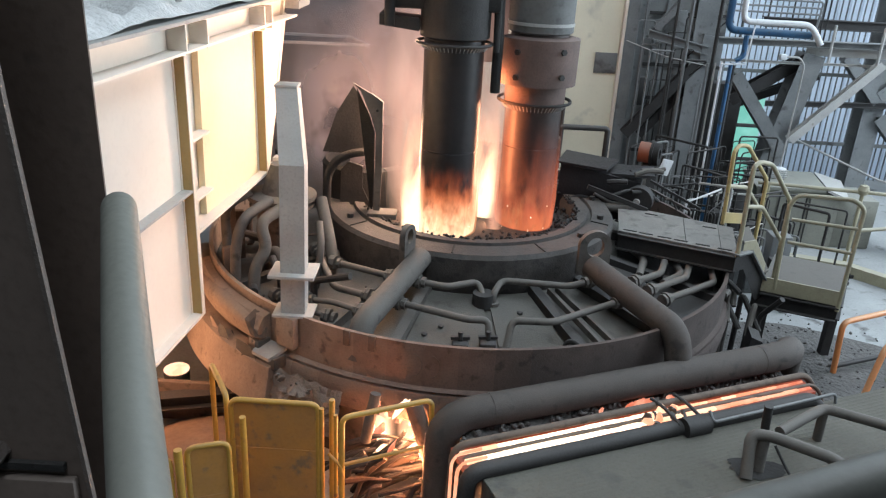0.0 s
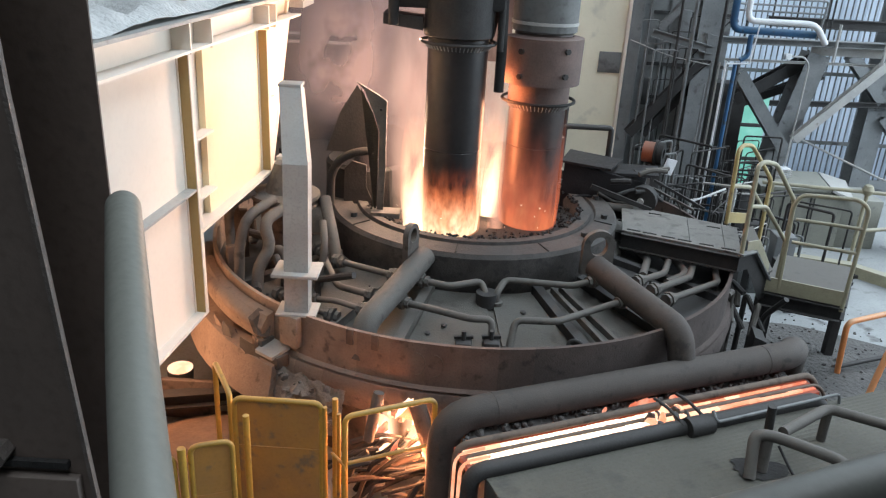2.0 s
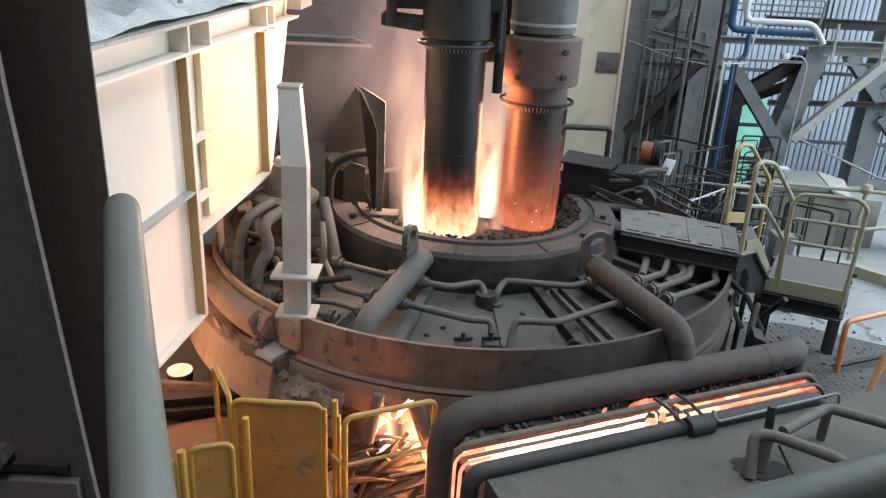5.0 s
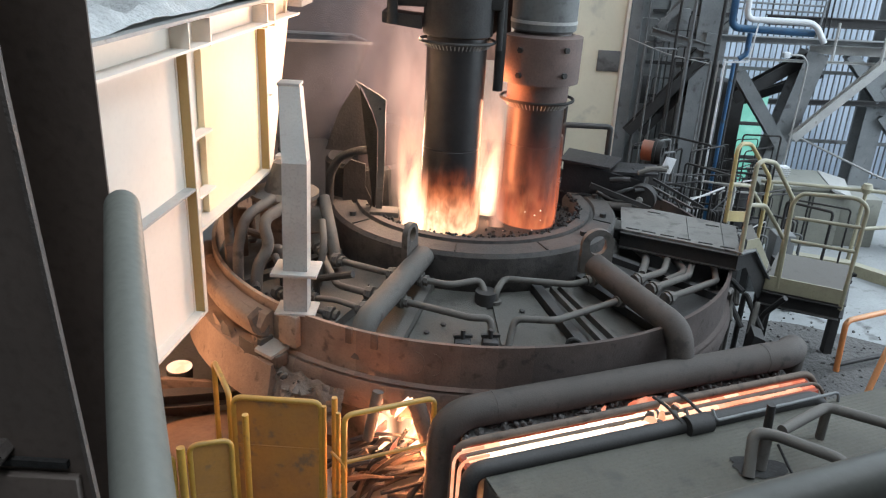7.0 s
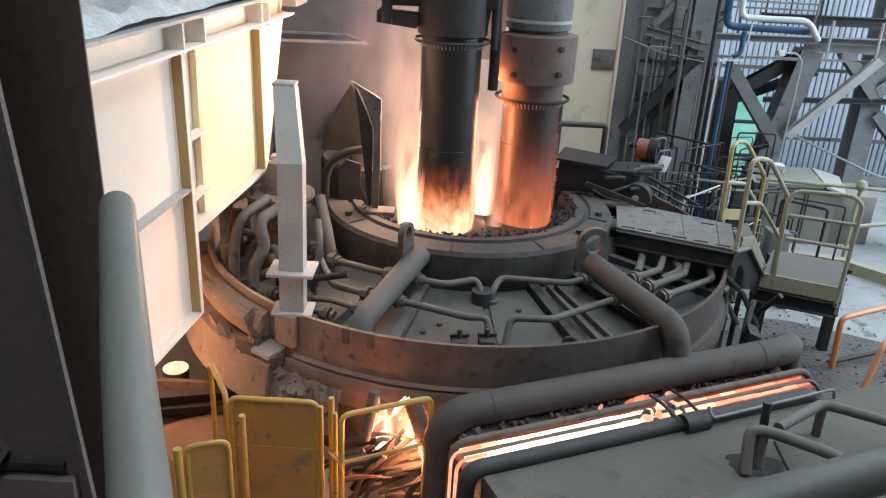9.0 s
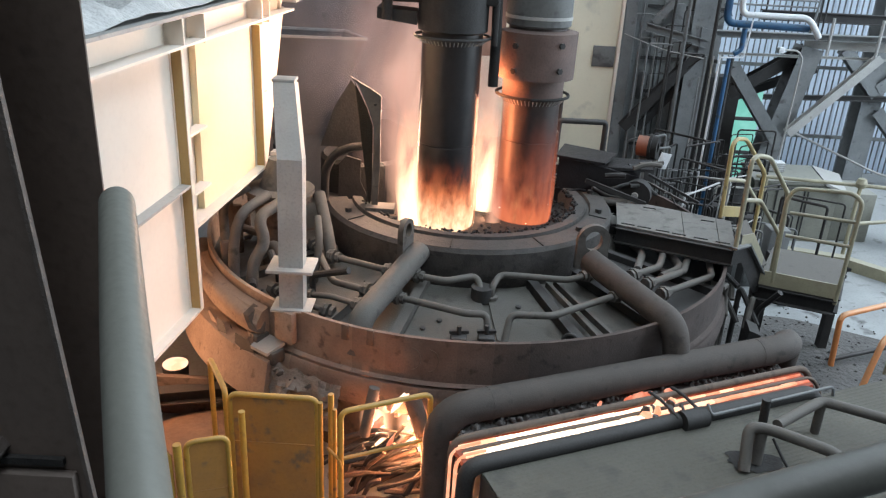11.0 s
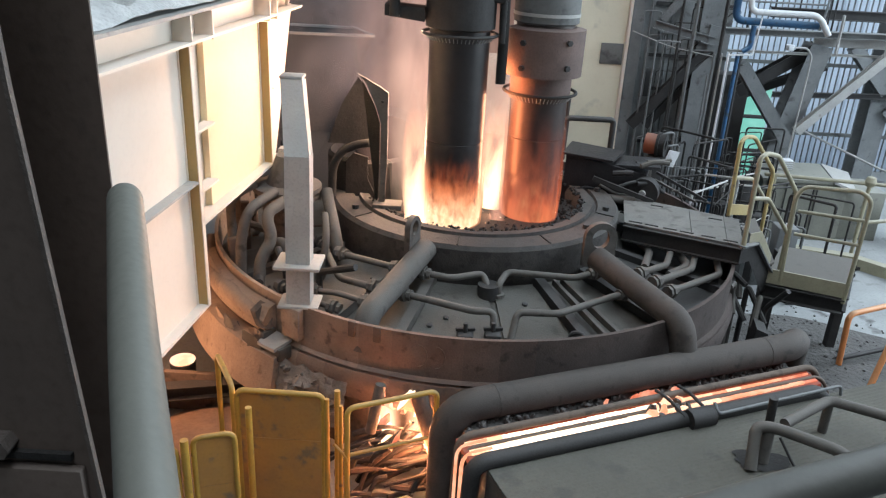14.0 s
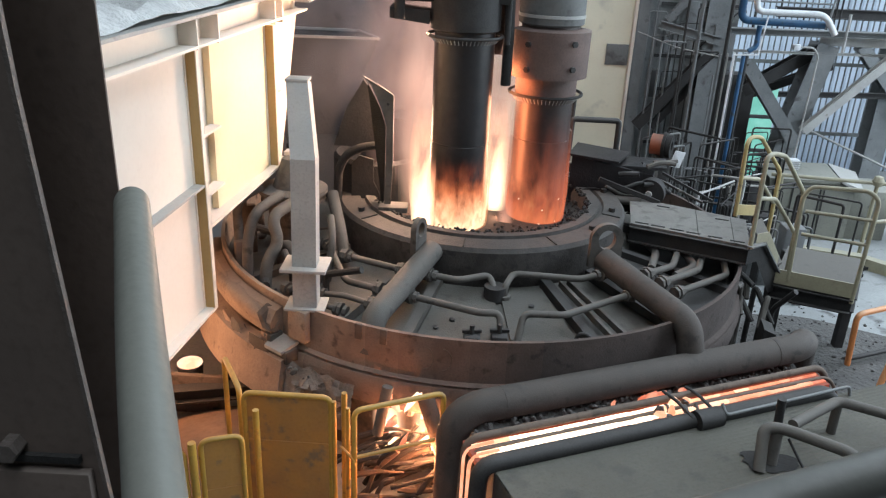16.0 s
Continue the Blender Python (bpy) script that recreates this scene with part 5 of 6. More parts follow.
# ---- bin beside the furnace ----
binn = thing("charge_bin", (-2.6, 6.3, 1.5), "cream-painted steel charging bin with upright stiffeners and dusty load", "bin")
D, N = Vector((0.1023, 0.9948, 0)), Vector((0.9948, -0.1023, 0))


def on_bin(s, z, out=0.0):
    """s along the bin's side from its middle post, z up, out from its face."""
    p = Vector((-2.02, 5.81, 0)) + D * s + N * out
    return Vector((p.x, p.y, z))


def bin_plate(name, corners, out, thick, m=CREAM, label=""):
    return part(name, prism([on_bin(s, z, out) for s, z in corners], N * -thick), m, binn, label)


POST = -0.156
bin_plate("near_panel", [(-2.9, 1.5), (POST, 1.5), (POST, 3.62), (-2.9, 3.62)], 0, 0.06)
bin_plate("recess_strip", [(POST, 2.23), (0.3, 2.235), (0.3, 3.62), (POST, 3.62)], -0.06, 0.02)
bin_plate("far_panel", [(0.24, 2.24), (1.8, 2.26), (1.8, 3.62), (0.27, 3.62)], 0, 0.055, CREAM_FIRELIT)
bin_plate("top_channel", [(-2.9, 3.585), (2.45, 3.65), (2.5, 3.67), (-2.9, 3.605)], 0.12, 0.18)
bin_plate("channel_web", [(-2.9, 3.6), (2.5, 3.67), (2.55, 3.86), (-2.9, 3.79)], -0.03, 0.03)
bin_plate("channel_lip", [(-2.9, 3.79), (2.55, 3.86), (2.55, 3.885), (-2.9, 3.815)], 0.12, 0.18, LIGHT)
bin_plate("bottom_flange", [(-2.9, 1.49), (POST + 0.02, 1.49), (POST + 0.02, 1.515), (-2.9, 1.515)], 0.085, 0.085)
bin_plate("far_flange", [(POST, 2.205), (1.84, 2.235), (1.84, 2.26), (POST, 2.23)], 0.09, 0.15)
bin_plate("cross_flange", [(-2.9, 2.5), (POST - 0.02, 2.565), (POST - 0.02, 2.585), (-2.9, 2.52)], 0.085, 0.085, LIGHT)
for s, z0, wide in ((POST, 1.5, 0.4), (1.516, 2.26, 0.22)):
    bin_plate("stiffener_web", [(s - 0.012, z0), (s, z0), (s, 3.6), (s - 0.012, 3.6)], 0.083, 0.082, OCHRE, "ochre stiffener web")
    bin_plate("stiffener_lip", [(s - 0.014, z0), (s + 0.035, z0), (s + 0.035, 3.6), (s - 0.014, 3.6)], 0.09, 0.007)
    bin_plate("weld_edge", [(s - 0.035, z0), (s - 0.014, z0), (s - 0.014, 3.6), (s - 0.035, 3.6)], 0.007, 0.007)
    for side in (0.0, wide - 0.02):
        bin_plate("channel_stiffener", [(s + side - 0.02, 3.61), (s + side, 3.625), (s + side, 3.82), (s + side - 0.02, 3.82)], 0.118, 0.147)
    for z in (2.93, 2.45):
        if z > z0 + 0.3 or s < 1:
            bin_plate("shelf_plate", [(s, z), (s + wide, z + 0.01), (s + wide, z + 0.03), (s, z + 0.02)], 0.07, 0.1)
for z in (2.55, 2.8, 3.1, 3.35):
    part("bolt_head", tube([on_bin(1.6, z, 0.0), on_bin(1.6, z, 0.015)], 0.016, 0, 6), LIGHT, binn)
bin_plate("end_plate", [(1.8, 2.26), (1.86, 2.25), (2.5, 3.68), (1.8, 3.62)], 0.0, 0.03)
part("end_wall", prism([on_bin(1.84, 2.24, 0.0), on_bin(2.52, 3.92, 0.0), on_bin(2.52, 3.92, -2.0), on_bin(1.84, 2.24, -2.0)], D * -0.05), CREAM, binn)
part("floor_plate", prism([on_bin(-2.9, 1.49, -0.01), on_bin(POST, 1.49, -0.01), on_bin(POST, 1.49, -2.0), on_bin(-2.9, 1.49, -2.0)], (0, 0, 0.04)), CREAM, binn)
part("step_wall", prism([on_bin(POST, 1.54, -0.07), on_bin(POST, 2.19, -0.07), on_bin(POST, 2.19, -2.0), on_bin(POST, 1.54, -2.0)], D * -0.04), CREAM, binn)
part("far_floor", prism([on_bin(POST, 2.16, -0.01), on_bin(1.84, 2.18, -0.01), on_bin(1.84, 2.18, -2.0), on_bin(POST, 2.16, -2.0)], (0, 0, 0.04)), CREAM, binn)
for s in (-2.5, 1.2):
    part("support_leg", beam(on_bin(s, 0, -1.6), on_bin(s, 2.3, -1.6), 0.2, 0.2, (0, 1, 0)), DARK, binn)
bin_plate("lug", [(1.86, 2.26), (1.98, 2.27), (1.98, 2.3), (1.86, 2.3)], 0.09, 0.07, LIGHT)
part("corner_box", prism([on_bin(2.55, 3.72, 0.12), on_bin(2.95, 3.74, 0.12), on_bin(2.95, 3.9, 0.12), on_bin(2.55, 3.9, 0.12)], N * -0.25), LIGHT, binn)
heap = bmesh.new()
n = 36
grid_ = [[heap.verts.new(on_bin(-2.9 + 5.3 * i / n, 3.815 + 0.07 * i / n + (0.3 * noise.noise((i * 0.22, j * 0.3, 2)) + 0.12 * noise.noise((i * 0.7, j * 0.9, 7)) + 0.16) * min(1, (j + 0.6) / 4), 0.06 - 2.0 * j / 18)) for j in range(19)] for i in range(n + 1)]
for i in range(n):
    for j in range(18):
        heap.faces.new((grid_[i][j], grid_[i + 1][j], grid_[i + 1][j + 1], grid_[i][j + 1]))
part("load", heap, LOAD, binn, "pale dusty heap filling the bin")
part("back_wall", prism([on_bin(-2.9, 1.5, -2.0), on_bin(2.5, 2.2, -2.0), on_bin(2.5, 3.95, -2.0), on_bin(-2.9, 3.95, -2.0)], N * -0.05), CREAM, binn)
solid("load_hook", tube([on_bin(0.0, 3.96, 0.0), on_bin(0.02, 4.1, 0.0), on_bin(-0.05, 4.25, -0.05)], 0.025, 0.06, 8), LIGHT, "bent light grey hook on the bin's edge", "hook")

# ---- near column, handrails ----
col = thing("building_column", (-0.95, 1.5, 0), "dark painted steel building column beside the walkway", "column", kind="structure")
part("far_flange", prism([(-1.5, 1.6, 0.0), (-0.704, 1.5, 0.0), (-0.704, 1.5, 7.0), (-1.5, 1.6, 7.0)], (0, 0.006, 0)), COLUMN, col)
part("near_flange", prism([(-1.5, 1.2, 0.0), (-0.62, 1.2, 0.0), (-0.62, 1.2, 2.9), (-0.656, 1.2, 3.436), (-0.706, 1.2, 4.232), (-0.8, 1.2, 7.0), (-1.5, 1.2, 7.0)], (0, 0.008, 0)), COLUMN, col)
# Paler steel paints the thin highlight along the flange edge.
part("edge_strip", prism([(-0.627, 1.192, 0.0), (-0.619, 1.192, 0.0), (-0.619, 1.192, 2.9), (-0.654, 1.192, 3.436), (-0.704, 1.192, 4.232), (-0.798, 1.192, 7.0), (-0.805, 1.192, 7.0), (-0.712, 1.192, 4.232), (-0.662, 1.192, 3.436), (-0.627, 1.192, 2.9)], (0, 0.0075, 0)), PALE_STEEL, col, "edge strip paler for its highlight")
# Black strip laid on for the dark gap over the splice.
part("stain_plate", box((-0.98, 1.186, 3.515), (-0.70, 1.1985, 3.53)), BLACK, col)
part("web", box((-1.3, 1.23, 0), (-1.27, 1.51, 7.0)), COLUMN, col)
part("splice_plate", box((-1.4, 1.175, 2.9), (-0.68, 1.198, 3.5), 0.004), COLUMN, col)
part("bolt", tube([(-0.825, 1.2, 3.55), (-0.825, 1.16, 3.55)], 0.022, 0, 6), PALE_STEEL, col)
hr = thing("handrail", (-0.4, 0.9, 3.0), "grey-green painted pipe handrail of the viewing walkway", "handrail")
part("top_pipe", tube([(-0.484, 1.07, 4.101), (-0.315, 0.677, 4.083), (-0.238, 0.504, 4.061), (-0.176, 0.366, 4.043)], 0.0255, 0.12, 32), PIPE_GREY, hr)
dome = bmesh.new()
bmesh.ops.create_uvsphere(dome, u_segments=32, v_segments=16, radius=0.0254)
dome.transform(Matrix.Translation((-0.484, 1.07, 4.101)))
part("end_cap", dome, PIPE_GREY, hr)
part("stanchion", tube([(-0.176, 0.366, 4.043), (-0.176, 0.366, 2.98)], 0.02), PIPE_GREY, hr)
nr = thing("front_handrail", (0.6, 0.55, 3.0), "dark grey-green pipe handrail crossing before the viewer", "handrail")
part("top_pipe", tube([(0.27, 0.672, 3.905), (0.8, 0.75, 4.06)], 0.0255, 0, 32), FRONT_PIPE, nr)
part("stanchion", tube([(0.8, 0.75, 4.06), (0.8, 0.75, 2.98)], 0.02), FRONT_PIPE, nr)
vw = structure("viewing_walkway", box((-1.6, -1.2, 2.9), (1.6, 0.82, 2.98), 0.005), DARK)
BASE[vw.name] = Vector((0, 0, 0))
for x, y in ((-1.5, -1.1), (1.5, -1.1), (1.5, 0.72), (-1.5, 0.72)):
    part("walkway_post", beam((x, y, 0), (x, y, 2.9), 0.12, 0.12, (0, 1, 0)), DARK, vw)

# ---- pipes before the furnace ----
cmain = thing("cooling_main", (0.06, 4.9, 0.0), "large dusty cooling-water pipe bending round the furnace front", "pipe")
part("pipe_run", tube([(0.06, 4.9, 0.0), (0.06, 4.9, 1.13), (3.12, 6.07, 1.2), (3.3, 6.4, 1.1), (3.3, 6.5, 0.0)], 0.128, 0.26, 24), MAIN, cmain)
for s in (0.12, 0.9):
    c = Vector((0.06, 4.9, 1.13)).lerp(Vector((3.12, 6.07, 1.2)), s)
    d = (Vector((3.12, 6.07, 1.2)) - Vector((0.06, 4.9, 1.13))).normalized()
    part("weld_band", tube([c, c + d * 0.02], 0.131, 0, 24), MAIN, cmain)
G0, G1 = Vector((0.155, 4.60, 1.14)), Vector((3.27, 5.92, 1.14))
GD = (G1 - G0).normalized()
GN = Vector((GD.y, -GD.x, 0))
for oa, ob_, r, dz, m, lab in ((0.0, 0.0, 0.03, -0.04, RUSTY, "scaled pipe above the glowing gap"), (0.095, 0.1, 0.016, -0.075, RUSTY, "thin scaled pipe in the glowing gap"), (0.262, 0.275, 0.064, -0.08, DARK, "thick dark pipe below the glowing gap")):
    a, b, z = G0 + GN * oa, G1 + GN * ob_, Vector((0, 0, dz))
    b = b - GD * (0.2 if r > 0.05 else 0.0)
    e = b + GD * 0.06 + GN * 0.1
    solid("slag_door_pipe", tube([(a.x - 0.03, a.y - 0.02, 0.0), a + z, b + z, e + Vector((0, 0, -0.3)), e + Vector((0, 0, -1.1))], r, 0.12, 14), m, lab, "pipe", "slag door pipes")
hot = thing("hot_slag_strip", (1.6, 5.1, 0.95), "white-hot to red slag glowing between the door pipes", "slag")
random.seed(77)
HEAT = [HOT_WARM, HOT_BLAZE, HOT_BLAZE, HOT_BLAZE, HOT_BLAZE, HOT_WHITE, HOT_WARM, HOT_WARM, HOT_ORANGE, HOT_ORANGE, HOT_RED]
for o0, o1, w in ((0.03, 0.062, 0), (0.122, 0.172, 1)):
    for k in range(22):
        s0, s1 = 0.01 + k * 0.0436, 0.01 + (k + 1) * 0.0436
        m = HEAT[min(10, max(0, (k + random.choice((-1, 0, 0, 1))) // 2))]
        f0, f1 = (1.0 - 0.45 * s0) * random.uniform(0.8, 1.1), (1.0 - 0.45 * s1) * random.uniform(0.8, 1.1)
        a, b = G0.lerp(G1, s0), G0.lerp(G1, s1)
        z = Vector((0, 0, -0.075 + random.uniform(0, 0.008)))
        part("glowing_slag", prism([a + GN * o0 + z, b + GN * o0 + z, b + GN * (o0 + (o1 - o0) * f1) + z, a + GN * (o0 + (o1 - o0) * f0) + z], (0, 0, -0.05)), m, hot)
for o, r in ((0.05, 0.012), (0.15, 0.014)):
    a, b = G0 + GN * o, G0 + GN * o + GD * 0.2
    part("glowing_edge", tube([(a.x - 0.035, a.y - 0.02, 0.0), a + Vector((-0.03, -0.015, -0.075)), b + Vector((0, 0, -0.07))], r, 0.1, 8), HOT_ORANGE, hot)
for k in range(16):
    c = G0.lerp(G1, random.uniform(0.46, 0.6)) + GN * random.uniform(0.03, 0.19) + Vector((0, 0, -0.055))
    b = bmesh.new()
    r = random.uniform(0.02, 0.045)
    bmesh.ops.create_icosphere(b, subdivisions=1, radius=1, matrix=Matrix.Translation(c) @ Euler((k, k * 2, k * 3)).to_matrix().to_4x4() @ Matrix.Diagonal((r * 1.6, r, r * 0.5, 1)))
    part("spilled_slag", b, random.choice((HOT_WARM, HOT_WARM, HOT_ORANGE, SLAG)), hot, smooth=False)
part("strip_bed", prism([G0 + GN * -0.05 + Vector((0, 0, -0.085)), G1 + GN * -0.05 - GD * 0.06 + Vector((0, 0, -0.085)), G1 + GN * 0.19 - GD * 0.1 + Vector((0, 0, -0.085)), G0 + GN * 0.25 + Vector((0, 0, -0.085))], (0, 0, -0.05)), HOT_DULL, hot)
for s in (0.52, 0.585):
    p = G0.lerp(G1, s)
    solid("pipe_clip", tube([p + GN * -0.07 + Vector((0, 0, -0.02)), p + GN * 0.1 + Vector((0, 0, 0.0)), p + GN * 0.3 + Vector((0, 0, -0.02)), p + GN * 0.32 + Vector((0, 0, -0.25))], 0.014, 0.04, 8), DARK, "dark clip across the door pipes", "clip", "pipe clips")
p = G0.lerp(G1, 0.53)
solid("pipe_sleeve", tube([p + GN * 0.31 + Vector((0, 0, -0.06)), p + GN * 0.31 + GD * 0.22 + Vector((0, 0, -0.06))], 0.082, 0, 16), DARK, "dark sleeve on the thick pipe", "sleeve")
solid("thin_conduit", tube([G0.lerp(G1, 0.6) + GN * 0.3 + Vector((0, 0, 0.05)), G0.lerp(G1, 0.6) + GN * 0.36 + Vector((0, 0, -0.02)), G0.lerp(G1, 0.985) + GN * 0.34 + Vector((0, 0, -0.02)), G0.lerp(G1, 0.99) + GN * 0.36 + Vector((0, 0, -0.2))], 0.013, 0.05, 8), STEEL, "thin grey conduit along the thick pipe", "pipe")
# slag ledge between the pipes
random.seed(31)
ledge = bmesh.new()
add_prism(ledge, [(0.25, 4.78, 1.0), (3.1, 5.95, 1.02), (3.1, 6.1, 1.02), (0.25, 5.1, 1.0)], (0, 0, -0.1))
for i in range(240):
    s = random.random()
    p = Vector((0.25, 4.78, 1.0)).lerp(Vector((3.1, 5.95, 1.02)), s) + Vector((-0.05, random.uniform(0.0, 0.22), random.uniform(0, 0.03)))
    r = random.uniform(0.012, 0.05)
    bmesh.ops.create_icosphere(ledge, subdivisions=1, radius=1, matrix=Matrix.Translation(p) @ Euler([random.uniform(0, 6) for _ in range(3)]).to_matrix().to_4x4() @ Matrix.Diagonal((r, r * 0.6, r * 0.5, 1)))
tagged(part("slag_ledge", ledge, SLAG, smooth=False), "ledge of crushed dark slag between the pipes", "slag", kind="stuff")
for s, h in ((0.38, 0.03), (0.47, 0.035), (0.5, 0.05), (0.53, 0.04), (0.6, 0.03)):
    p = Vector((0.25, 4.8, 1.03)).lerp(Vector((3.1, 5.97, 1.05)), s)
    b = bmesh.new()
    bmesh.ops.create_icosphere(b, subdivisions=1, radius=1, matrix=Matrix.Translation(p) @ Euler((s * 9, s * 5, 0)).to_matrix().to_4x4() @ Matrix.Diagonal((h * 1.6, h, h * 0.6, 1)))
    solid("ember_lump", b, HOT_RED, "red glowing slag lump on the ledge", "slag", "ember lumps")

# ribbed dusty roof and the pipe frame on it
roof = thing("cabin_roof", (2.4, 4.3, 0.0), "dusty ribbed metal cabin roof below the walkway", "roof")
R0 = Vector((0.36, 4.36, 1.03))
sheet = bmesh.new()
prof = []
k = 0.0
while k < 2.3:
    prof += [(k, 0.0), (k + 0.024, 0.0), (k + 0.029, 0.0022), (k + 0.034, 0.0022)]
    k += 0.039
cols_ = []
for f in (0, 1):
    base = R0 + GD * (4.6 * f)
    cols_.append([sheet.verts.new(base + GN * q + Vector((0, 0, h))) for q, h in prof])
low_ = [[sheet.verts.new(R0 + GD * (4.6 * f) + GN * q + Vector((0, 0, -0.02))) for q in (prof[0][0], prof[-1][0])] for f in (0, 1)]
for i in range(len(prof) - 1):
    sheet.faces.new((cols_[0][i], cols_[1][i], cols_[1][i + 1], cols_[0][i + 1]))
sheet.faces.new((low_[0][0], low_[0][1], low_[1][1], low_[1][0]))
part("sheet", sheet, ROOF, roof)
part("fascia", prism([R0 + GN * 0.0 + Vector((0, 0, -0.021)), R0 + GN * 2.28 + Vector((0, 0, -0.021)), R0 + GN * 2.28 + Vector((0, 0, -1.0)), R0 + Vector((0, 0, -1.0))], GD * 0.03), DUSTY, roof)
part("wall_panel", prism([R0 + GD * 0.04 + Vector((0, 0, -0.021)), R0 + GD * 4.6 + Vector((0, 0, -0.021)), R0 + GD * 4.6 + Vector((0, 0, -1.02)), R0 + GD * 0.04 + Vector((0, 0, -1.02))], GN * 0.03), DUSTY, roof)
fr = thing("roof_frame", (2.6, 4.5, 1.04), "dusty welded pipe frame lying on the ribbed roof", "pipe frame")
zf = 1.31
part("near_bar", tube([(2.24, 4.5, 1.04), (2.28, 4.66, zf), (2.42, 4.64, zf), (2.8, 4.39, zf), (2.98, 4.26, 1.1)], 0.042, 0.09, 14), DUSTY, fr)
part("upright", tube([(2.36, 4.6, 1.04), (2.38, 4.66, zf)], 0.042, 0, 14), DUSTY, fr)
part("far_bar", tube([(2.5, 4.7, zf), (2.97, 5.05, zf), (3.33, 4.87, zf), (4.4, 4.3, zf)], 0.04, 0.08, 14), DUSTY, fr)
part("foot", tube([(2.97, 5.03, zf - 0.02), (2.98, 5.04, 1.02)], 0.035, 0, 12), DUSTY, fr)
part("stub", tube([(2.48, 4.86, 1.04), (2.46, 4.86, 1.42)], 0.032, 0, 12), DARK, fr)
part("loose_wire", tube([(2.44, 4.6, 1.26), (2.5, 4.5, 1.15), (2.56, 4.42, 1.06)], 0.01, 0.05, 6), BLACK, fr)
stain = bmesh.new()
stain.faces.new([stain.verts.new((2.36 + 0.2 * math.cos(a) * (1 + 0.5 * noise.noise((math.cos(a) * 2, math.sin(a) * 2, 3))), 4.62 + 0.13 * math.sin(a) * (1 + 0.5 * noise.noise((math.cos(a) * 2, math.sin(a) * 2, 9))), 1.042)) for a in (2 * math.pi * k / 40 for k in range(40))])
part("oil_stain", stain, BLACK, roof, "dark oil stain on the roof")
solid("grit_lump", box((1.45, 4.03, 1.045), (1.49, 4.06, 1.07), 0.008), LIGHT, "pale grit lump on the ribbed roof", "grit")
solid("roof_bolt", tube([(3.05, 4.6, 1.04), (3.05, 4.6, 1.1)], 0.02, 0, 6), DARK, "dark bolt standing on the ribbed roof", "bolt")

# ---- yellow gates below the walkway ----
def gate(corners, base, panel, label, r=0.022, mid=True):
    """A pipe frame between two top corners down to base, with a sheet panel or not."""
    a, b = [Vector(c) for c in corners]
    g = thing("safety_gate", ((a.x + b.x) / 2, (a.y + b.y) / 2, base), label, "gate", "yellow gates")
    part("frame", tube([(a.x, a.y, base), a, b, (b.x, b.y, base)], r, 0.07, 12), YELLOW, g)
    if mid and not panel:
        part("mid_bar", tube([(a.x, a.y, a.z - 0.42), (b.x, b.y, b.z - 0.42)], r * 0.7, 0, 10), YELLOW, g)
    if panel:
        d = (b - a).normalized()
        p, q = a + d * 0.02, b - d * 0.02
        n = d.cross(Vector((0, 0, 1))) * 0.006
        for z0, z1 in ((-0.02, -0.415), (-0.42, -1.1)):
            part("panel", prism([(p.x, p.y, p.z + z0), (q.x, q.y, q.z + z0), (q.x, q.y, max(base + 0.02, q.z + z1)), (p.x, p.y, max(base + 0.02, p.z + z1))], n), GATE_SHEET, g)
    return g


gate([(-0.67, 4.72, 1.21), (-0.02, 5.02, 1.21)], 0.0, False, "yellow pipe gate lit by the fire behind it")
gate([(-1.53, 4.88, 1.21), (-0.87, 4.87, 1.21)], 0.0, True, "yellow pipe gate with dusty sheet panels")
gate([(-1.66, 4.27, 1.21), (-1.40, 4.36, 1.21)], 0.0, True, "narrow yellow gate with sheet panel", 0.02)
gate([(-1.82, 5.36, 1.22), (-1.58, 4.94, 1.2)], 0.0, False, "yellow pipe gate seen edge-on", 0.022, False)
gate([(-1.9, 4.15, 1.18), (-1.75, 4.2, 1.18)], 0.0, False, "short yellow rail end beside the handrail", 0.018, False)
for x, y, z, r in ((-1.37, 4.62, 1.24, 0.026), (-0.77, 4.9, 1.24, 0.024), (-0.84, 4.84, 1.2, 0.02), (-1.7, 4.22, 1.23, 0.03), (-0.73, 4.82, 1.16, 0.018)):
    g = bmesh.new()
    add_tube(g, [(x, y, 0), (x, y, z - 0.015), (x, y, z)], r, 0, 12, r * 0.92)
    solid("gate_post", g, YELLOW, "yellow round-topped gate post", "post", "gate posts")
solid("gate_latch", tube([(-0.78, 4.8, 0.82), (-0.68, 4.7, 0.8), (-0.66, 4.7, 0.7)], 0.012, 0.03, 8), YELLOW, "bent yellow latch rod on the gate", "latch")

# hot things below the rim, behind the gate
random.seed(17)
for i in range(46):
    x, y, z = random.uniform(-0.66, 0.0), random.uniform(5.0, 5.42), random.uniform(0.05, 0.6)
    ln, tilt, turn = random.uniform(0.2, 0.65), random.uniform(0.1, 1.1), random.uniform(-0.5, 0.5)
    d = Vector((math.cos(tilt) * math.cos(turn), math.cos(tilt) * math.sin(turn) * 0.4, math.sin(tilt))) * ln
    a = Vector((x, y, z)) - d * 0.6
    a.z = max(0.02, a.z)
    b = a + d
    c = a.lerp(b, 0.5) + Vector((random.uniform(-0.05, 0.05), 0, random.uniform(-0.04, 0.08)))
    solid("scrap_bar", tube([a, c, b], random.uniform(0.012, 0.034), 0.1, 7, random.uniform(0.008, 0.03)), random.choice((RUSTY, MAIN, DARK, BLACK)), "bent scaled scrap bar at the slag door", "scrap", "scrap bars")
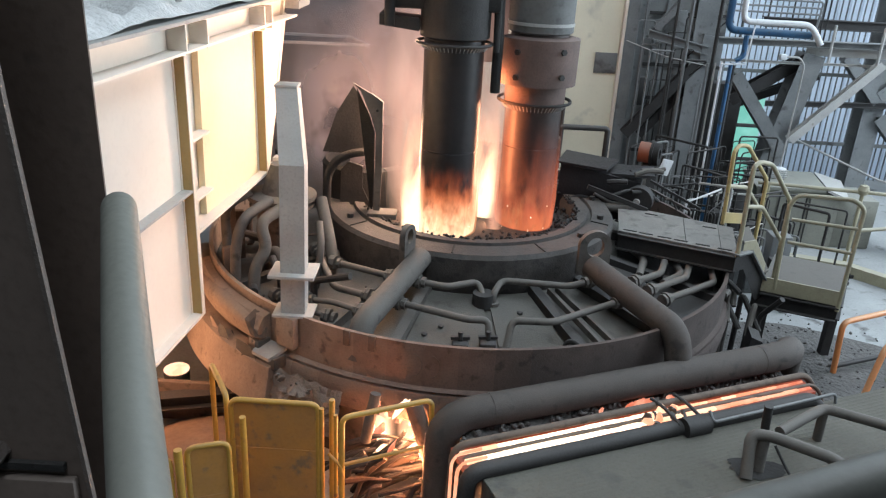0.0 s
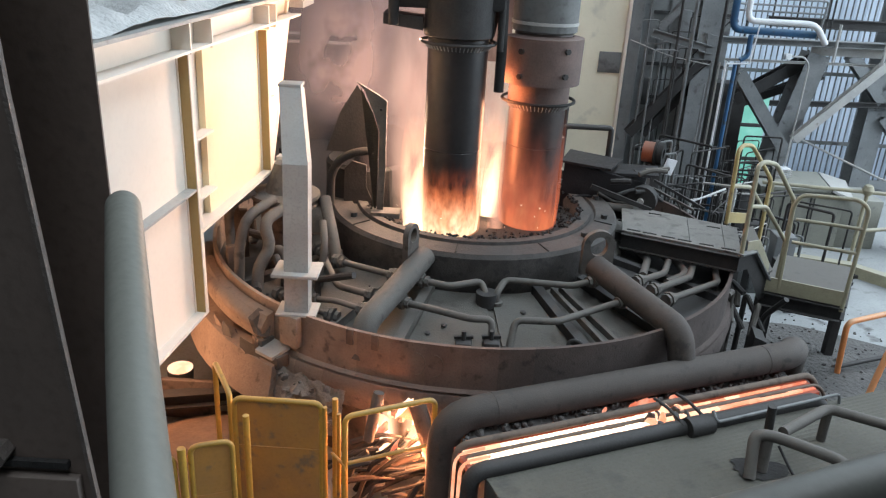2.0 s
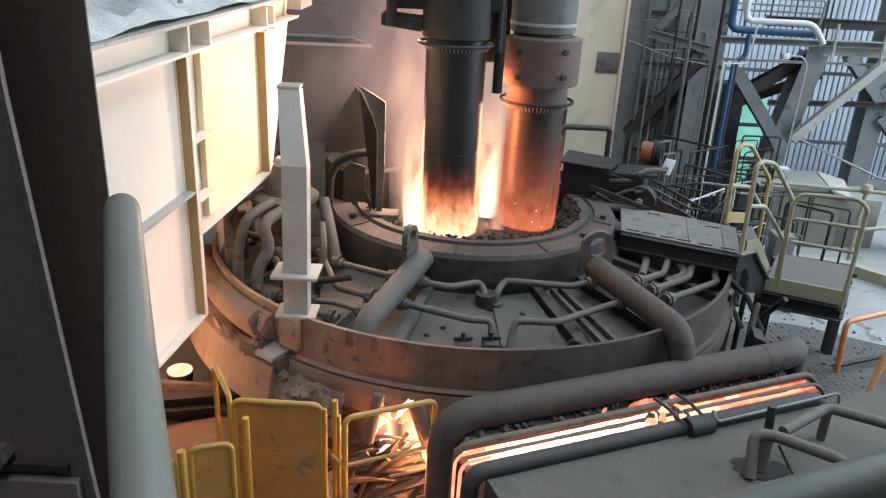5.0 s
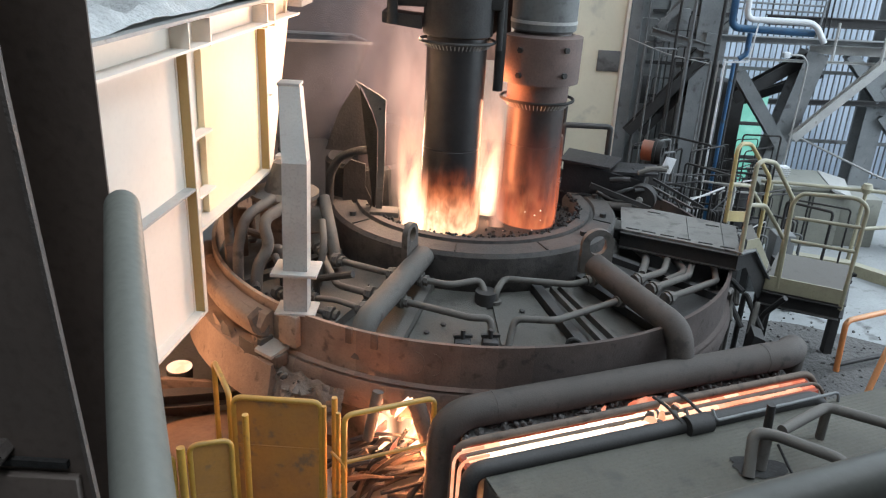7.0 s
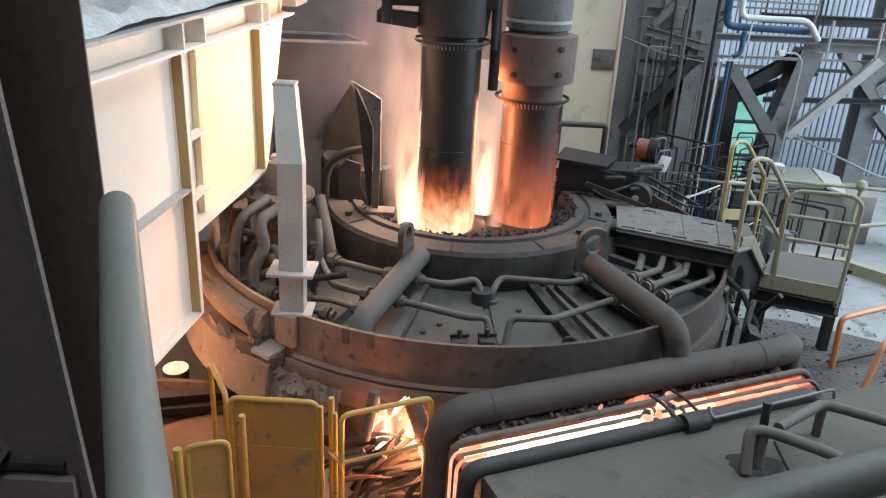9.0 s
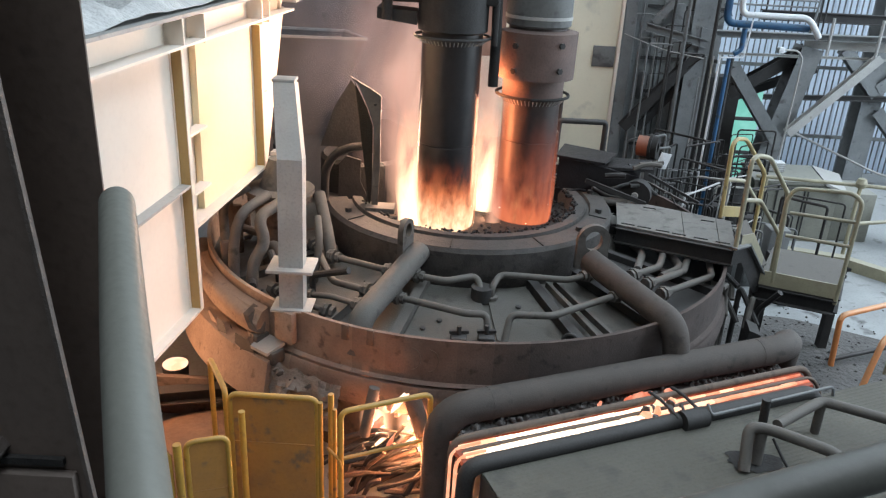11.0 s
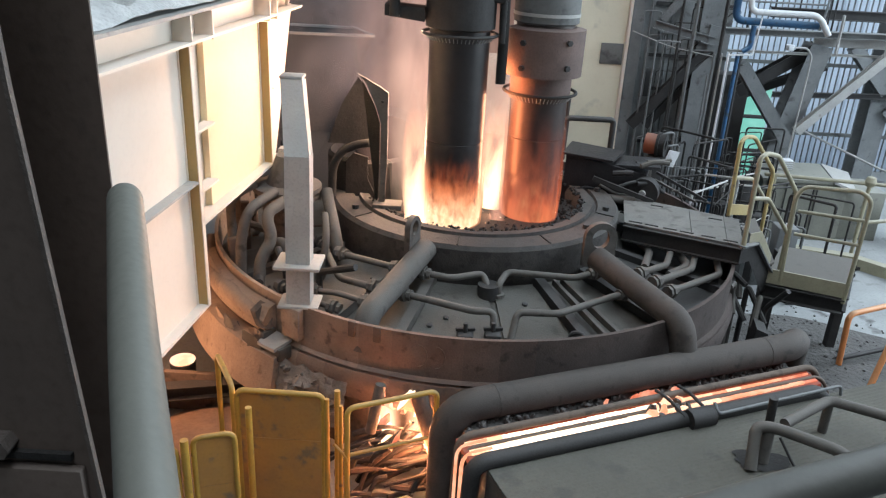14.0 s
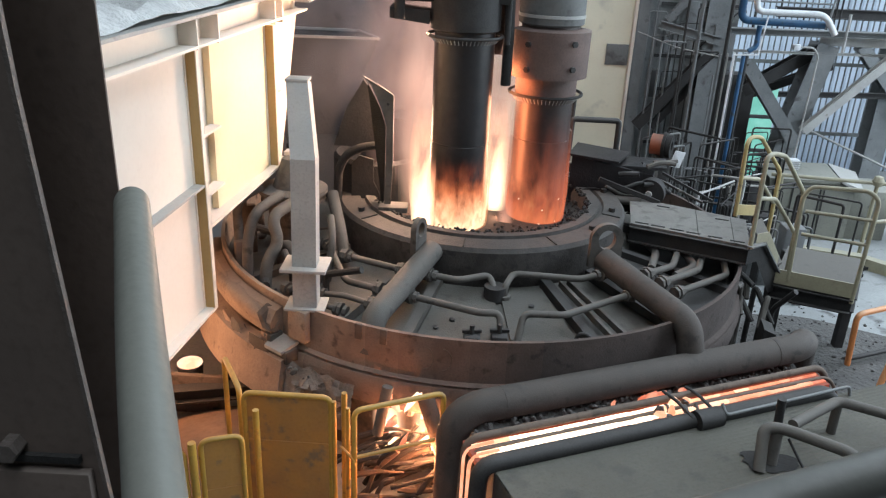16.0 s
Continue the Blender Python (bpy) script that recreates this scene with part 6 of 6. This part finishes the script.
for i in range(26):
    x, y = random.uniform(-0.58, 0.06), random.uniform(5.3, 5.45)
    z = random.uniform(0.2, 1.0)
    b = bmesh.new()
    bmesh.ops.create_icosphere(b, subdivisions=2, radius=1)
    for v in b.verts:
        v.co *= 1 + 0.6 * noise.noise(v.co * 1.5 + Vector((i * 3.1, 0, z * 5)))
    b.transform(Matrix.Translation((x, y, z)) @ Euler((0, random.uniform(-0.7, 0.7), 0)).to_matrix().to_4x4() @ Matrix.Diagonal((random.uniform(0.015, 0.045), 0.03, random.uniform(0.04, 0.14), 1)))
    solid("hot_slag", b, random.choice((HOT_WHITE, HOT_WHITE, HOT_ORANGE, HOT_RED)), "glowing hot slag hanging at the slag door", "slag", "hot slag")
part("pipe_stub", tube([(-0.54, 5.12, 0.72), (-0.47, 5.2, 1.12)], 0.045, 0, 12), DUSTY, furnace)
solid("support_strut", tube([(-0.17, 5.2, 1.05), (0.02, 5.05, 0.55), (0.05, 5.0, 0.0)], 0.07, 0.1, 14), RUSTY, "heat-scaled slanting strut under the rim", "strut")
spot = thing("molten_launder", (-2.55, 6.5, 0.0), "small launder with glowing molten metal under the bin", "launder")
part("trough", lathe((-2.55, 6.5), [(0.02, 0.0), (0.1, 0.0), (0.125, 0.4), (0.118, 0.43), (0.105, 0.36), (0.02, 0.35)], 28), DARK, spot)
part("melt", lathe((-2.55, 6.5), [(0.105, 0.36), (0.122, 0.436), (0.06, 0.442), (0.0005, 0.444)], 28, closed=False), HOT_WARM, spot)
part("side_plate", box((-2.95, 6.28, 0.0), (-2.15, 6.34, 0.42), 0.01), RUSTY, spot)
solid("launder_beam", hbeam((-3.0, 6.1, 0.25), (-1.9, 6.3, 0.3), 0.14, 0.14, 0.012), DARK, "dark beam before the molten launder", "beam")
solid("sand_mound", lathe((-1.95, 5.6), [(0.85, 0.0), (0.6, 0.12), (0.3, 0.2), (0.02, 0.24)], 30, closed=False), SAND, "reddish dust heap on the floor under the bin", "heap")
for i in range(14):
    a = random.uniform(-178, -115)
    p = polar(random.uniform(2.75, 2.95), a, 0)
    solid("shell_pipe", tube([p, (p.x, p.y, random.uniform(0.4, 0.8)), polar(2.65, a + random.uniform(-5, 5), 0.85)], random.uniform(0.02, 0.05), 0.1, 8), random.choice((RUSTY, DUSTY, DARK)), "scaled pipe beside the furnace shell", "pipe", "shell pipes")

# ---- fire and smoke: rigid sheets that turn and sway ----
def sheet_mesh(w, h, bow, seedv, nx=16, nz=28):
    """An upright uneven sheet, w wide and h high, its foot at the origin."""
    bm = bmesh.new()
    g = []
    for i in range(nx + 1):
        u = i / nx - 0.5
        col_ = []
        for j in range(nz + 1):
            v = j / nz
            ww = w * (0.62 + 0.38 * math.sin(math.pi * min(1, v * 0.9 + 0.12)))
            col_.append(bm.verts.new((u * ww + 0.12 * w * noise.noise((v * 2.4, seedv, 0)), bow * (u * u * 4 - 0.5) + 0.1 * w * noise.noise((u * 2, v * 3, seedv)), v * h)))
        g.append(col_)
    for i in range(nx):
        for j in range(nz):
            bm.faces.new((g[i][j], g[i + 1][j], g[i + 1][j + 1], g[i][j + 1]))
    return bm


FLAMES, SMOKES, COLLARS, SPARKS = [], [], [], []


def flame(at, w, h, bow, seedv, m, label, amount):
    ob = part("flame", sheet_mesh(w, h, bow, seedv), m)
    ob.visible_shadow = False
    ob.location = at
    tagged(ob, label, "flame", "flames")
    FLAMES.append((ob, Vector(at), amount, seedv))


def fire_collar(at, r0, r1, h, m, label, speed):
    ob = part("fire_collar", lathe((0, 0), [(r0, 0.0), (r0 + 0.012, h * 0.25), (r0 + 0.006, h * 0.5), ((r0 + r1) / 2, h * 0.75), (r1, h)], 64, closed=False), m)
    ob.visible_shadow = False
    ob.location = at
    tagged(ob, label, "flame", "flames")
    COLLARS.append((ob, Vector(at), speed))


def smoke(at, w, h, seedv, m, label, amount):
    ob = part("smoke", sheet_mesh(w, h, 0.25, seedv, 14, 20), m)
    ob.visible_shadow = False
    ob.location = at
    tagged(ob, label, "smoke", "smoke")
    SMOKES.append((ob, Vector(at), amount, seedv))


fire_collar((0.0, 7.6, 1.66), 0.305, 0.315, 0.55, FIRE_COLLAR, "ring of yellow flames round the electrode's foot", 75)
fire_collar((0.0, 7.6, 1.66), 0.325, 0.36, 0.85, FIRE_COLLAR_THIN, "thin outer ring of flames round the electrode", -50)
fire_collar((0.85, 7.94, 1.66), 0.303, 0.315, 0.5, FIRE_RED, "ring of red flames round the electrode's foot", 60)
# Reddish firelight on the electrode's side, put in as a faint glowing sheet.
fire_collar((0.85, 7.94, 1.66), 0.32, 0.325, 1.2, REDLIGHT_THIN, "thin red glow for firelight on the electrode", -45)
flame((-0.36, 7.5, 1.62), 0.3, 1.3, 0.05, 1.3, FIRE, "tall yellow flame beside the electrode", 1.0)
flame((-0.36, 7.7, 1.62), 0.5, 2.0, 0.05, 4.7, FIRE_SOFT, "soft orange flame rising behind the electrode", 1.0)
flame((-0.31, 7.42, 1.62), 0.3, 0.8, 0.04, 8.2, FIRE, "short bright flame at the electrode's foot", 1.2)
flame((0.40, 7.95, 1.65), 0.34, 1.25, 0.05, 11.9, FIRE, "bright flame between the two electrodes", 1.0)
flame((0.42, 8.1, 1.65), 0.42, 1.9, 0.05, 15.1, FIRE_SOFT, "soft flame rising between the electrodes", 1.0)
flame((0.52, 7.62, 1.62), 0.2, 0.55, 0.03, 18.4, FIRE_SOFT, "small flame beside the red electrode", 1.3)
flame((-0.5, 7.98, 1.9), 1.15, 3.6, 0.08, 23.0, PLUME, "tall peach plume of hot gas and smoke, firelight as glow", 1.2)
flame((-0.34, 7.85, 1.66), 0.75, 3.4, 0.06, 26.5, PLUME_CORE, "bright core of the hot gas plume, firelight as glow", 1.0)
flame((0.44, 8.25, 1.7), 0.7, 3.0, 0.06, 29.2, PLUME_CORE, "hot gas and smoke between the electrodes, firelight as glow", 0.8)
flame((-0.46, 5.44, 0.3), 0.3, 0.95, 0.03, 33.0, FIRE, "flame behind the scrap at the slag door", 0.8)
flame((-0.16, 5.42, 0.3), 0.32, 0.9, 0.03, 36.0, FIRE, "low flame at the slag door", 0.8)
smoke((-0.5, 9.35, 1.9), 1.7, 3.0, 2.2, SMOKE_LIT, "smoke tinted as firelit, rising behind the electrode", 1.0)
smoke((0.3, 9.5, 1.9), 1.5, 3.2, 6.6, SMOKE_LIT, "smoke tinted as firelit between the electrodes", 1.0)
DRIFT = part("smoke", sheet_mesh(1.5, 2.2, 0.25, 41.0, 14, 20), SMOKE_PINK)
DRIFT.visible_shadow = False
tagged(DRIFT, "thick grey-pink puff drifting up over the hood", "smoke", "smoke")
smoke((-0.95, 9.2, 2.0), 1.7, 2.6, 9.1, SMOKE_GREY, "drifting grey smoke over the hood", 1.0)
smoke((-1.5, 9.15, 2.3), 1.6, 2.2, 13.4, SMOKE_GREY, "thin grey smoke before the hood", 1.4)
random.seed(5)
for i in range(12):
    b = bmesh.new()
    bmesh.ops.create_icosphere(b, subdivisions=1, radius=random.uniform(0.003, 0.007))
    ob = part("spark", b, HOT_WHITE)
    at = Vector((random.uniform(-0.55, 1.1), random.uniform(7.1, 7.4), 1.72))
    ob.location = at
    tagged(ob, "white-hot spark flying from the furnace mouth", "spark", "sparks")
    SPARKS.append((ob, at, random.uniform(0.15, 0.45), random.uniform(0, 1), random.uniform(-0.25, 0.25)))


def motions():
    for ob, at, amount, s in FLAMES:
        rows = []
        for k in range(0, 81):
            t = k * 0.2
            n1, n2, n3 = noise.noise((t * 1.6, s, 0)), noise.noise((t * 1.3, s, 4)), noise.noise((t * 2.1, s, 9))
            rows.append((t, pose(at.x + 0.025 * n1 * amount, at.y + 0.02 * n2, at.z + (0.07 * n3 - 0.05) * amount, 3 * n2, 5 * n1 * amount, 16 * n3)))
        walk(ob, rows)
    for ob, at, speed in COLLARS:
        walk(ob, [(t, pose(at.x, at.y, at.z + 0.04 * noise.noise((t * 1.5, speed, 0)) - 0.02, 0, 0, speed * t)) for t in (k * 0.5 for k in range(33))])
    for ob, at, amount, s in SMOKES:
        walk(ob, [(t, pose(at.x + 0.14 * noise.noise((t * 0.35, s, 0)) * amount, at.y, at.z + 0.2 * noise.noise((t * 0.4, s, 5)), 0, 8 * noise.noise((t * 0.4, s, 2)), 20 * noise.noise((t * 0.3, s, 8)))) for t in (k * 0.5 for k in range(33))])
    walk(DRIFT, [(t, pose(-1.3 - 0.06 * t, 8.95, 1.6 + (0.22 * t if t < 1.5 else 0.33 + 0.9 * (t - 1.5)), 0, 2 * t, 6 * t)) for t in (0, 0.5, 1, 1.5, 2.0, 2.5, 3, 4, 6, 8, 10, 12, 14, 16)])
    for ob, at, rise, phase, drift in SPARKS:
        rows = []
        for k in range(0, 161):
            t = k * 0.1
            u = (t / 0.8 + phase) % 2.0
            f = min(u, 2.0 - u)
            rows.append((t, pose(at.x + drift * (u - 1), at.y, at.z - 0.1 + rise * 4 * (u / 2) * (1 - u / 2))))
        walk(ob, rows)


motions()
